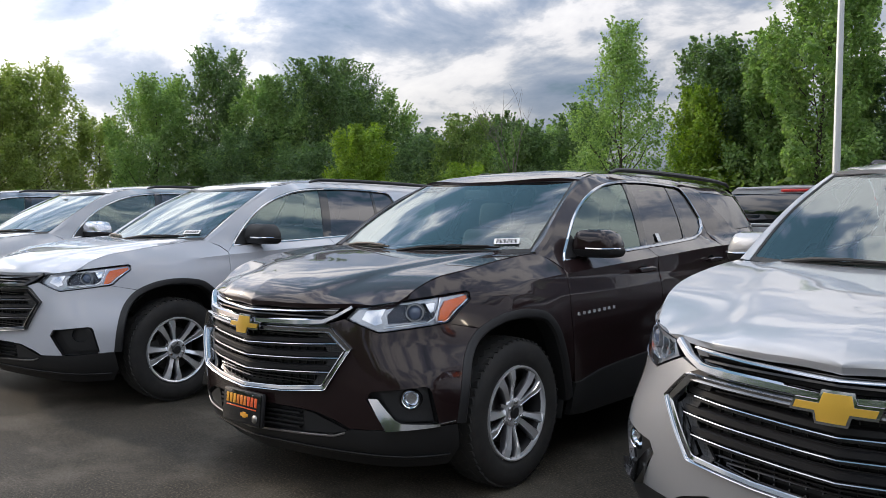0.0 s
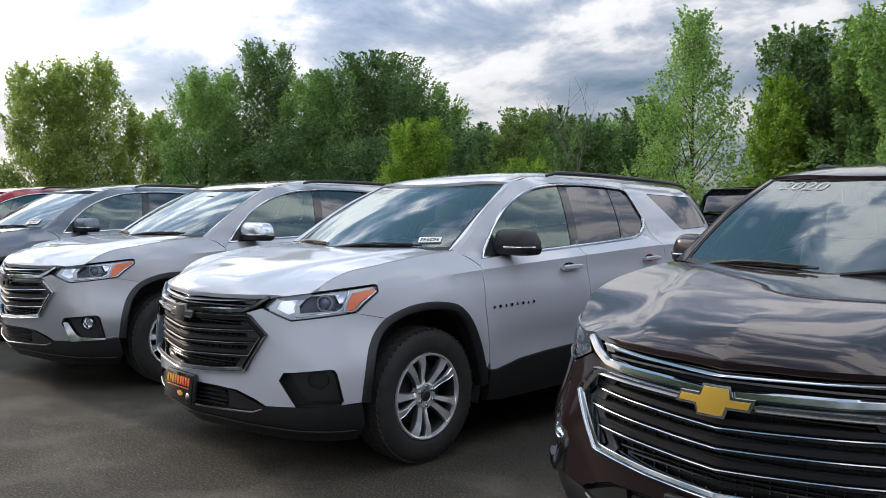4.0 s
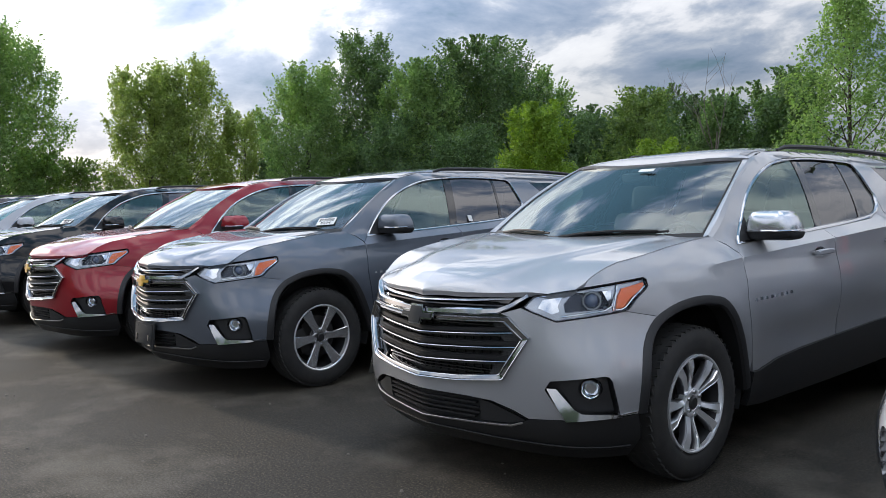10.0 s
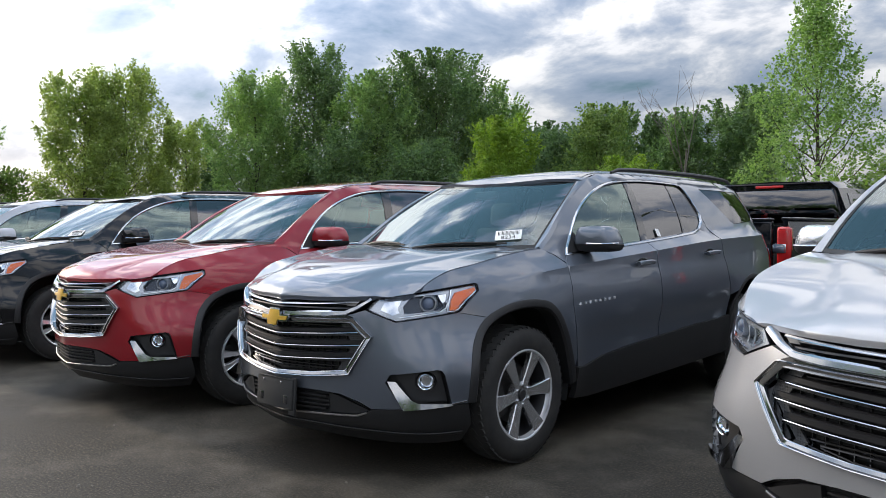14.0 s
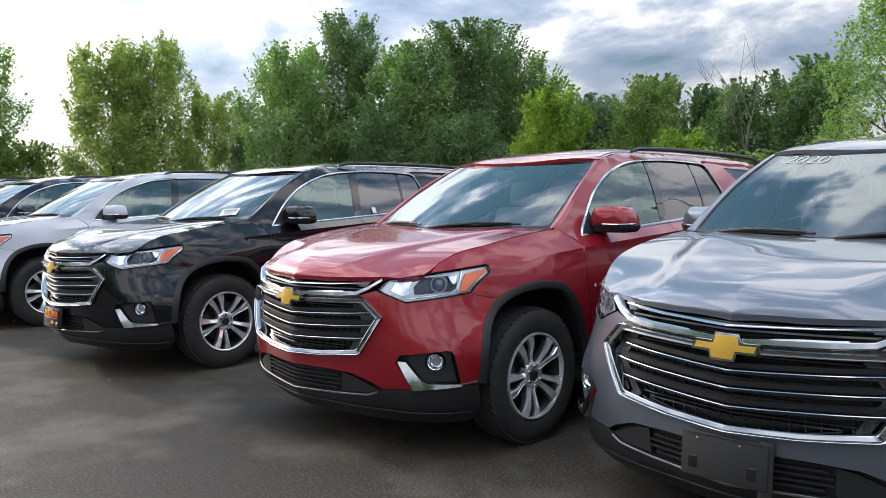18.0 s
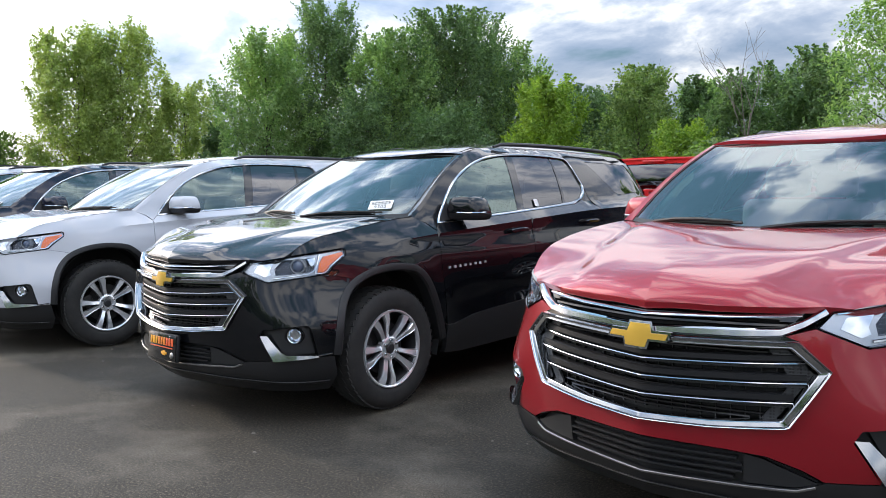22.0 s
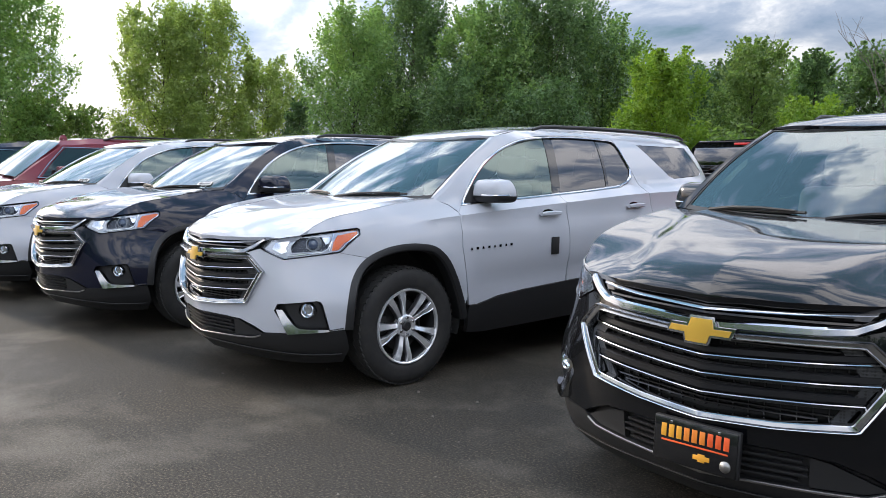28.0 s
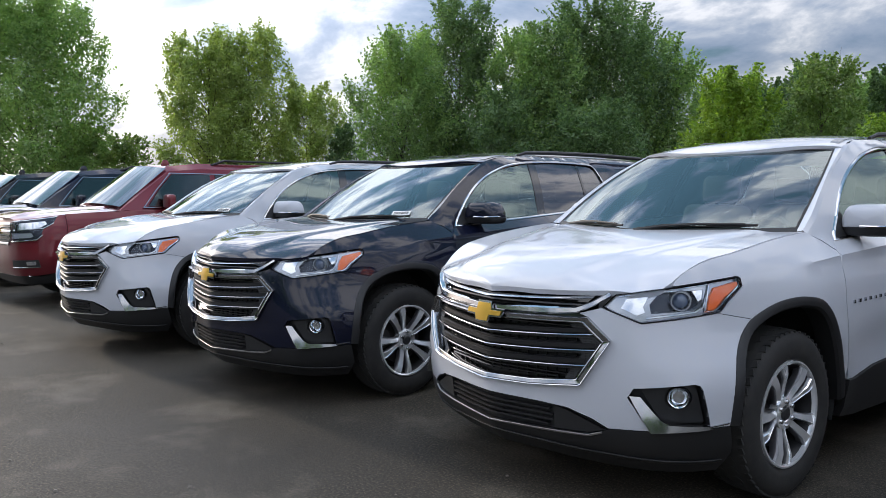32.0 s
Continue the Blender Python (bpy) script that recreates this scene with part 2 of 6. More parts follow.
AMBER = mat("amber_marker", (.85, .16, .025), .2, 0, Coat_Weight=1.0, Coat_Roughness=.05)
TAIL = mat("red_tail_lens", (.45, .012, .012), .15, 0, Coat_Weight=1.0)
LABEL = mat("white_label", (.78, .78, .76), .6)
INK = mat("black_ink", (.01, .01, .01), .6)
LETTER_RED = mat("orange_lettering", (.75, .10, .02), .5)
LETTER_ORANGE = mat("amber_lettering", (.78, .22, .025), .5)
LETTER_YELLOW = mat("yellow_lettering", (.80, .36, .03), .5)
INTERIOR = mat("dark_interior", (.075, .08, .085), .75)
SEAT = mat("grey_seat_fabric", (.08, .083, .088), .85)


# ---- mesh helpers ----
def mesh_from(name, verts, faces, smooth=True, sharp=None):
    me = bpy.data.meshes.new(name)
    me.from_pydata([tuple(map(float, v)) for v in verts], [], [tuple(map(int, f)) for f in faces])
    if smooth:
        me.polygons.foreach_set("use_smooth", [True] * len(me.polygons))
        if sharp:
            me.set_sharp_from_angle(angle=radians(sharp))
    me.update()
    return me


def resample(poly, step, closed=True):
    poly = np.asarray(poly, float)
    out = []
    for i in range(len(poly) if closed else len(poly) - 1):
        a, b = poly[i], poly[(i + 1) % len(poly)]
        n = max(1, int(np.ceil(np.hypot(*(b - a)) / step)))
        out += [a + (b - a) * k / n for k in range(n)]
    if not closed:
        out.append(poly[-1])
    return np.array(out)


def inside(pts, poly):
    x, y = pts[:, 0], pts[:, 1]
    hit = np.zeros(len(pts), bool)
    for (x0, y0), (x1, y1) in zip(poly, np.roll(poly, -1, axis=0)):
        cross = (y0 > y) != (y1 > y)
        with np.errstate(divide="ignore", invalid="ignore"):
            hit ^= cross & (x < (x1 - x0) * (y - y0) / (y1 - y0 + 1e-15) + x0)
    return hit


def sheet(outer, holes=(), step=.05, lift=None, out=0.0, fold=.02, creases=()):
    """A panel: the flat polygon with holes, laid on a surface, its rims folded back. Gives vertices and faces."""
    loops = [resample(p, step) for p in (outer, *holes)]
    pts, edges = [], []
    for loop in loops:
        n = len(pts)
        edges += [(n + i, n + (i + 1) % len(loop)) for i in range(len(loop))]
        pts += list(loop)
    for line in creases:
        # rows of points along a crease keep its edge straight
        line = resample(line, step * .5, closed=False)
        ok = inside(line, loops[0]) & (np.sqrt(((line[:, None] - np.array(pts)[None]) ** 2).sum(-1)).min(1) > .006)
        for h in loops[1:]:
            ok &= ~inside(line, h)
        prev = None
        for p, good in zip(line, ok):
            if good:
                if prev is not None:
                    edges.append((prev, len(pts)))
                prev = len(pts)
                pts.append(p)
            else:
                prev = None
    lo, hi = loops[0].min(0), loops[0].max(0)
    gx, gy = np.meshgrid(np.arange(lo[0] + step / 2, hi[0], step), np.arange(lo[1] + step / 2, hi[1], step))
    gx[::2] += step * .25
    grid = np.stack([gx.ravel(), gy.ravel()], -1)
    if len(grid):
        keep = inside(grid, loops[0])
        for h in loops[1:]:
            keep &= ~inside(grid, h)
        near = np.array(pts)
        grid = grid[keep]
        if len(grid):
            d = np.sqrt(((grid[:, None] - near[None]) ** 2).sum(-1)).min(1)
            pts += list(grid[d > step * .45])
    got = geometry.delaunay_2d_cdt([Vector(p) for p in pts], edges, [], 0, 1e-5)
    flat = np.array([tuple(v) for v in got[0]])
    tris = np.array([f for f in got[2]])
    mid = flat[tris].mean(1)
    keep = inside(mid, loops[0])
    for h in loops[1:]:
        keep &= ~inside(mid, h)
    tris = tris[keep]
    top = lift(flat[:, 0], flat[:, 1], out)
    # all faces look outwards
    t0 = top[tris[0]]
    ref = lift(flat[tris[0], 0], flat[tris[0], 1], out + .02)
    if np.dot(np.cross(t0[1] - t0[0], t0[2] - t0[0]), ref[0] - t0[0]) < 0:
        tris = tris[:, ::-1]
    verts, faces = list(top), [tuple(t) for t in tris]
    if fold:
        seen = {}
        for a, b, c in faces:
            for e in ((a, b), (b, c), (c, a)):
                seen[e] = 1
        under = lift(flat[:, 0], flat[:, 1], out - fold)
        index = {}
        for a, b in seen:
            if (b, a) not in seen:
                for k in (a, b):
                    if k not in index:
                        index[k] = len(verts)
                        verts += [top[k], under[k]]
                i, j = index[a], index[b]
                faces.append((i, i + 1, j + 1, j))
    return verts, faces


def ring(a, b, lift, outs, n=160):
    """A rounded band between two closed outlines."""
    def even(p):
        p = np.asarray(p, float)
        q = np.vstack([p, p[:1]])
        t = np.linspace(0, len(p), n, endpoint=False)
        i = t.astype(int)
        return q[i] + (q[i + 1] - q[i]) * (t - i)[:, None]
    a, b = even(a), even(b)
    rows = [lift(*(a + (b - a) * k).T, o) for k, o in outs]
    verts = np.concatenate(rows)
    faces = []
    for r in range(len(rows) - 1):
        for i in range(n):
            j = (i + 1) % n
            faces.append((r * n + i, r * n + j, (r + 1) * n + j, (r + 1) * n + i))
    return verts, faces


def band(line, half, lift, out, depth=.012, step=.03):
    """A bar with bevelled edges that follows an open line on a surface."""
    p = resample(line, step, closed=False)
    d = np.gradient(p, axis=0)
    nrm = np.stack([-d[:, 1], d[:, 0]], -1) / (np.hypot(*d.T)[:, None] + 1e-9)
    half = np.interp(np.linspace(0, 1, len(p)), np.linspace(0, 1, len(np.atleast_1d(half))), np.atleast_1d(half))[:, None] if np.ndim(half) else half
    prof = [(-1, -depth), (-1, -.25 * depth), (-.6, 0), (.6, 0), (1, -.25 * depth), (1, -depth)]
    rows = [lift(*(p + nrm * half * k).T, out + o) for k, o in prof]
    verts, n = np.concatenate(rows), len(p)
    faces = [(r * n + i, r * n + i + 1, (r + 1) * n + i + 1, (r + 1) * n + i) for r in range(len(prof) - 1) for i in range(n - 1)]
    faces += [tuple(r * n for r in range(6))[::-1], tuple(r * n + n - 1 for r in range(6))]
    return verts, faces


def grid_faces(rows, cols, close=False):
    return [(r * cols + c, r * cols + (c + 1) % cols, (r + 1) * cols + (c + 1) % cols, (r + 1) * cols + c)
            for r in range(rows - 1) for c in range(cols if close else cols - 1)]


def lathe(profile, n=48, axis="x"):
    """Turned shape: rows of (along, radius) about the x axis."""
    ang = np.linspace(0, 2 * np.pi, n, endpoint=False)
    verts = [(a, r * np.cos(t), r * np.sin(t)) for a, r in profile for t in ang]
    return verts, grid_faces(len(profile), n, True)


def tube(path, radius, n=8):
    path = np.asarray(path, float)
    rad = np.broadcast_to(radius, (len(path),))
    tang = np.gradient(path, axis=0)
    verts = []
    for p, t, r in zip(path, tang, rad):
        t = Vector(t).normalized()
        a = t.orthogonal().normalized() if abs(t.z) > .9 else t.cross(Vector((0, 0, 1))).normalized()
        b = t.cross(a)
        verts += [Vector(p) + (a * math.cos(k * 2 * math.pi / n) + b * math.sin(k * 2 * math.pi / n)) * r for k in range(n)]
    faces = grid_faces(len(path), n, True) + [tuple(range(n))[::-1], tuple(range(len(verts) - n, len(verts)))]
    return verts, faces


def block(size, at=(0, 0, 0), bevel=.01, segments=2, turn=None, taper=None):
    """A box with rounded edges, as vertices and faces. taper: shrink of the top face in x and y."""
    bm = bmesh.new()
    bmesh.ops.create_cube(bm, size=1)
    for v in bm.verts:
        if taper and v.co.z > 0:
            v.co.x *= taper[0]
            v.co.y *= taper[1]
        v.co = Vector((v.co.x * size[0], v.co.y * size[1], v.co.z * size[2]))
    if bevel:
        bmesh.ops.bevel(bm, geom=bm.edges[:], offset=bevel, segments=segments, profile=.5, affect="EDGES")
    m = Matrix.Translation(at) @ (turn or Matrix.Identity(4))
    bm.verts.index_update()
    out = [m @ v.co for v in bm.verts], [[v.index for v in f.verts] for f in bm.faces]
    bm.free()
    return out


def join(*pieces):
    verts, faces = [], []
    for v, f in pieces:
        n = len(verts)
        verts += list(v)
        faces += [tuple(i + n for i in g) for g in f]
    return verts, faces


# ---- kits: a thing is built once, then set out many times in its own colours ----
FLIP = Matrix.Diagonal((-1, 1, 1, 1))


class Kit:
    def __init__(self):
        self.items = []

    def add(self, name, shape, role, parent=None, both=False, at=None, label="", sharp=35, smooth=True, tag=""):
        me = shape if isinstance(shape, bpy.types.Mesh) else mesh_from(name, *shape, smooth=smooth, sharp=sharp)
        if not me.materials:
            me.materials.append(None)
        base = Matrix.Identity(4) if at is None else at
        self.items.append((name, me, role, parent, base, label, tag))
        if both:
            other = parent
            if parent is not None and len(self.items) > parent + 1 and self.items[parent + 1][0] == self.items[parent][0]:
                other = parent + 1
            self.items.append((name, me, role, other, FLIP @ base, label, tag))
            return len(self.items) - 2
        return len(self.items) - 1

    def place(self, name, m, roles, label, category, group="", skip=()):
        root = new(name)
        root.empty_display_size = .3
        root.matrix_basis = m
        tagged(root, label, category, group)
        made = []
        for part_name, me, role, parent, base, text, tag in self.items:
            if tag in skip:
                made.append(None)
                continue
            ob = new(part_name, me)
            up = root if parent is None or made[parent] is None else made[parent]
            ob.parent = up
            # parts sit in the thing's own axes, whichever part carries them
            ob.matrix_basis = base if up is root else self.items[parent][4].inverted() @ base
            ob.material_slots[0].link = "OBJECT"
            ob.material_slots[0].material = roles.get(role) or roles["default"]
            if role in CLEAR:
                ob.visible_shadow = False
            if text:
                ob["label"] = text
            made.append(ob)
        return root


CLEAR = {"glass", "side_glass", "lens"}
# ---- ground ----
ASPHALT = mat("asphalt", (.05, .05, .05), .8)
_n, _l, _b = nodes_of(ASPHALT)
fine, big = noise_tex(ASPHALT, 75, 6, rough=.78), noise_tex(ASPHALT, .35, 6)
tone = ramp(ASPHALT, big.outputs["Fac"], [(.32, (.024, .0212, .0170)), (.5, (.038, .0332, .0262)), (.68, (.060, .0510, .0390))])
grain = ramp(ASPHALT, fine.outputs["Fac"], [(.36, (.2, .2, .2)), (.47, (.72, .72, .72)), (.55, (1.15, 1.14, 1.1)), (.62, (3.6, 3.5, 3.2))])
mul = _n.new("ShaderNodeMix")
mul.data_type, mul.blend_type = "RGBA", "MULTIPLY"
mul.inputs["Factor"].default_value = 1.0
_l.new(tone.outputs["Color"], mul.inputs["A"])
_l.new(grain.outputs["Color"], mul.inputs["B"])
# dusty worn places where the binder has gone
worn = ramp(ASPHALT, noise_tex(ASPHALT, 1.1, 8, rough=.62).outputs["Fac"], [(.50, (0, 0, 0)), (.66, (1, 1, 1))])
speck = ramp(ASPHALT, noise_tex(ASPHALT, 95, 3, rough=.8).outputs["Fac"], [(.46, (.3, .3, .3)), (.66, (1, 1, 1))])
both = _n.new("ShaderNodeMath")
both.operation = "MULTIPLY"
_l.new(worn.outputs["Color"], both.inputs[0])
_l.new(speck.outputs["Color"], both.inputs[1])
top = _n.new("ShaderNodeMix")
top.data_type = "RGBA"
top.inputs["B"].default_value = (.155, .136, .108, 1)
_l.new(both.outputs[0], top.inputs["Factor"])
_l.new(mul.outputs["Result"], top.inputs["A"])
_l.new(top.outputs["Result"], _b.inputs["Base Color"])
gloss = ramp(ASPHALT, big.outputs["Fac"], [(.35, (.62, .62, .62)), (.65, (.88, .88, .88))])
_l.new(gloss.outputs["Color"], _b.inputs["Roughness"])
_b.inputs["Specular IOR Level"].default_value = .28
relief(ASPHALT, fine.outputs["Fac"], .8, .008)
GRASS = mat("grass", (.05, .09, .025), .9)
_g = noise_tex(GRASS, 3, 6)
GRASS.node_tree.links.new(ramp(GRASS, _g.outputs["Fac"], [(.3, (.03, .06, .015)), (.7, (.09, .13, .04))]).outputs["Color"], GRASS.node_tree.nodes["Principled BSDF"].inputs["Base Color"])


def flat(name, x0, y0, x1, y1, z, material):
    nx, ny = 12, 12
    verts = [(x0 + (x1 - x0) * i / nx, y0 + (y1 - y0) * j / ny, z) for j in range(ny + 1) for i in range(nx + 1)]
    ob = new(name, mesh_from(name, verts, grid_faces(ny + 1, nx + 1)))
    ob.data.materials.append(material)
    return ob


tagged(flat("ground", -1500, -1500, 1500, 1500, -.02, GRASS), "rough grass reaching to the horizon", "ground", kind="structure")
tagged(flat("road", -110, -60, 60, 30, 0, ASPHALT), "dark weathered asphalt of the parking lot", "pavement", kind="structure")
# ---- the crossover: body surface ----
def hermite(xs, ys):
    """A smooth curve through the knots; takes and gives arrays."""
    xs, ys = np.asarray(xs, float), np.asarray(ys, float)
    h, d = np.diff(xs), np.diff(ys) / np.diff(xs)
    m = np.r_[d[0], (d[:-1] * h[1:] + d[1:] * h[:-1]) / (h[1:] + h[:-1]), d[-1]]

    def at(x):
        x = np.clip(np.asarray(x, float), xs[0], xs[-1])
        i = np.clip(np.searchsorted(xs, x) - 1, 0, len(h) - 1)
        t = (x - xs[i]) / h[i]
        return (ys[i] * (1 + 2 * t) * (1 - t) ** 2 + ys[i + 1] * t * t * (3 - 2 * t)
                + h[i] * (m[i] * t * (1 - t) ** 2 - m[i + 1] * t * t * (1 - t)))
    return at


# plan of the body's widest line, from the nose round the corner to the tail
PLAN = np.array([(0, -1.006), (.1, -.994), (.2, -.978), (.4, -.933), (.56, -.86), (.70, -.75), (.81, -.60), (.885, -.40), (.935, -.15), (.962, .15),
                 (.978, .55), (.990, 1.0), (.998, 1.6), (.998, 2.3), (.995, 2.9), (.975, 3.35), (.92, 3.70), (.80, 3.95), (.58, 4.05), (.3, 4.09), (0, 4.095)])
_arc = np.r_[0, np.cumsum(np.hypot(*np.diff(PLAN, axis=0).T))]
_px, _py = hermite(_arc, PLAN[:, 0]), hermite(_arc, PLAN[:, 1])
S_END = _arc[-1]
_fine = np.linspace(0, S_END, 1200)
_fy = _py(_fine)


def s_of(y):
    """Arc along the plan at the side's place y."""
    return np.interp(y, _fy, _fine)


KNOTS = [.15, .20, .30, .42, .55, .70, .80, .90, 1.00, 1.06, 1.12, 1.17, 1.30, 1.45, 1.60, 1.68, 1.73]
FRONT = hermite(KNOTS, [.26, .15, .045, .015, .005, .0, .003, .015, .045, .08, .12, .16, .2, .3, .4, .5, .6])
SIDE = hermite(KNOTS, [.16, .12, .075, .045, .028, .010, .002, .0, .012, .032, .066, .108, .16, .225, .30, .355, .44])
_rise = hermite([-.6, .3, .6, 1.3, 2.4, 3.2, 4.2], [0, 0, 0, .02, .065, .09, .10])
_mix = hermite([0, .55, 1.0, 1.35, S_END - 1.2, S_END], [0, .0, .5, 1, 1, 1])


# the shoulder crease that runs from the lamp's tip under the windows
CREASE = hermite([-.6, -.3, .45, 1.5, 2.4, 3.4, 4.2], [1.02, 1.035, 1.100, 1.176, 1.236, 1.270, 1.29])


CORNER = hermite([0, .45, .62, .82, 1.0, 1.22, 1.45, 1.8, 2.3, 2.5], [0, 0, .018, .066, .098, .088, .052, .022, .0, .0])


def wall(s, z, out=0.0):
    """Body side and nose: arc s along the plan and height z to a point, out metres proud."""
    s, z = np.asarray(s, float), np.asarray(z, float)
    # the corner is full at the bumper and tucks in towards the lamps
    low = np.clip((.88 - z) / .34, 0, 1)
    tuck = .12 + .88 * low * low * (3 - 2 * low)
    s = s - .25 * CORNER(np.minimum(s, 2.5)) * tuck
    x, y = _px(s), _py(s)
    e = 1e-3
    tx, ty = _px(s + e) - _px(s - e), _py(s + e) - _py(s - e)
    n = np.hypot(tx, ty) + 1e-9
    nx, ny = ty / n, -tx / n
    zz = z - np.where(z > .95, _rise(y) * np.clip((z - .95) / .2, 0, 1) * np.clip((1.78 - z) / .35, 0, 1), 0)
    w = np.clip(_mix(s), 0, 1)
    # crease along the doors and hollow below it
    side = SIDE(zz) + w * .013 * np.exp(-((z - (.62 + .03 * y)) / .09) ** 2) * np.clip((y - .4) / .4, 0, 1) * np.clip((3.4 - y) / .5, 0, 1)
    # shoulder crease and flared arches
    zc = CREASE(y)
    above = SIDE(zc + .07 - _rise(y) * np.clip((zc - .88) / .2, 0, 1))
    shelf = np.where(z < zc, np.minimum(side, .034 - .02 * np.clip(zc - z, 0, .2)), .034 + (above - .034) * np.clip((z - zc) / .07, 0, 1))
    fade = np.clip((y + .30) / .45, 0, 1) * np.clip((3.95 - y) / .5, 0, 1) * (z > .95) * (z < zc + .07)
    side = side + (shelf - side) * fade
    for cy, ca, cb in ((.045, .455, .475), (3.09, .435, .495)):
        r = np.hypot((y - cy) / ca, (z - .45) / cb)
        side = side - .012 * np.exp(-((r - 1.0) / .16) ** 2) * (z > .3)
    # the full bumper corner, kicked out a little more ahead of the wheel
    kick = CORNER(np.minimum(s, 2.5)) * tuck + .02 * np.clip((s - .95) / .24, 0, 1) ** 2 * np.clip((.10 - y) / .25, 0, 1) * np.clip((.78 - z) / .30, 0, 1) * (y < 1)
    inset = (1 - w) * FRONT(z) + w * side
    d = out - inset + kick
    return np.stack([x + nx * d, y + ny * d, z + 0 * x], -1)


def skin(s, z, out=0.0):
    """The body surface on both sides: arcs below zero lie on the other side."""
    s = np.asarray(s, float)
    p = wall(np.abs(s), z, out)
    p[..., 0] *= np.where(s < 0, -1, 1)
    return p


def flank(y, z, out=0.0):
    return wall(s_of(y), z, out)


def both_halves(half):
    """A closed outline from its half, listed from the middle line round to the middle line."""
    return half + [(-s, z) for s, z in reversed(half) if abs(s) > 1e-6]


def arch(cy, a, b, t0, t1, n=18, cz=.45):
    return [(cy + a * math.cos(radians(t)), cz + b * math.sin(radians(t))) for t in np.linspace(t0, t1, n)]


# edge of the front arch from the bumper over the wheel to the sill
FRONT_ARCH = [(-0.429, 0.425), (-0.425, 0.500), (-0.420, 0.560), (-0.410, 0.640), (-0.393, 0.720), (-0.362, 0.785), (-0.312, 0.841), (-0.239, 0.882), (-0.160, 0.909), (-0.038, 0.927), (0.089, 0.924), (0.213, 0.897), (0.273, 0.855), (0.323, 0.803), (0.371, 0.730), (0.411, 0.658), (0.451, 0.572), (0.485, 0.487)]


def smooth_line(pts, n):
    """n points evenly along a smooth curve through pts."""
    p = np.asarray(pts, float)
    t = np.r_[0, np.cumsum(np.hypot(*np.diff(p, axis=0).T))]
    k = np.linspace(0, t[-1], n)
    return np.stack([hermite(t, p[:, 0])(k), hermite(t, p[:, 1])(k)], -1)


def arch_at(inset, n=40):
    """The front arch's line, moved towards the wheel by inset."""
    p = smooth_line(FRONT_ARCH + [(.515, .40)], n)
    d = np.gradient(p, axis=0)
    d /= np.hypot(*d.T)[:, None]
    return p + np.stack([d[:, 1], -d[:, 0]], -1) * inset


CREASES = [[(y, float(CREASE(y)) + d) for y in np.arange(-.28, 3.9, .04)] for d in (-.012, 0, .012)]


def to_arc(pts):
    return [(float(s_of(y)), z) for y, z in pts]


EDGE = hermite([0, .3, .60, .87, .93, 1.02, 1.26, 1.68, 1.95], [.955, .965, .976, 1.000, 1.043, 1.085, 1.136, 1.196, 1.217])
SPINE = hermite([-1.0, -.955, -.90, -.8, -.6, -.3, 0, .3], [.95, .985, 1.025, 1.06, 1.105, 1.150, 1.190, 1.212])
HEX_OUT = both_halves([(0, .852), (.12, .853), (.530, .868), (.634, .774), (.508, .572), (.25, .545), (0, .535)])
HEX_IN = both_halves([(0, .826), (.12, .827), (.502, .840), (.590, .764), (.482, .598), (.25, .572), (0, .562)])
LAMP = [(.588, .910), (.643, .966), (.885, 1.000), (1.071, 1.022), (1.212, 1.038), (1.227, 1.030), (1.228, .998), (1.149, .938), (1.106, .896), (1.085, .890), (.752, .848)]
FOG = [(.708, .540), (.732, .581), (.968, .607), (.990, .602), (1.003, .582), (1.042, .430), (1.030, .416), (.802, .404)]
INTAKE = both_halves([(0, .468), (.30, .468), (.438, .462), (.552, .428), (.625, .392), (.545, .362), (.34, .352), (0, .338)])
DLO = [(.512, 1.168), (.60, 1.275), (.70, 1.375), (.86, 1.49), (1.03, 1.572), (1.20, 1.628), (1.40, 1.668), (1.70, 1.692), (2.05, 1.698), (2.34, 1.690)]
DLO = [tuple(p) for p in smooth_line(DLO, 26)] + [(2.40, 1.681), (2.435, 1.655), (2.495, 1.44), (2.47, 1.375), (2.40, 1.325), (2.28, 1.292), (1.75, 1.250), (1.22, 1.213)]


def inward(poly, d):
    """The outline moved inwards by about d."""
    p = np.asarray(poly, float)
    area = .5 * np.sum(p[:, 0] * np.roll(p[:, 1], -1) - np.roll(p[:, 0], -1) * p[:, 1])
    a, b = p - np.roll(p, 1, 0), np.roll(p, -1, 0) - p
    na = np.stack([-a[:, 1], a[:, 0]], -1) / np.hypot(*a.T)[:, None]
    nb = np.stack([-b[:, 1], b[:, 0]], -1) / np.hypot(*b.T)[:, None]
    n = na + nb
    n /= (1 + (na * nb).sum(1))[:, None].clip(.35)
    return p + n * d * np.sign(area)


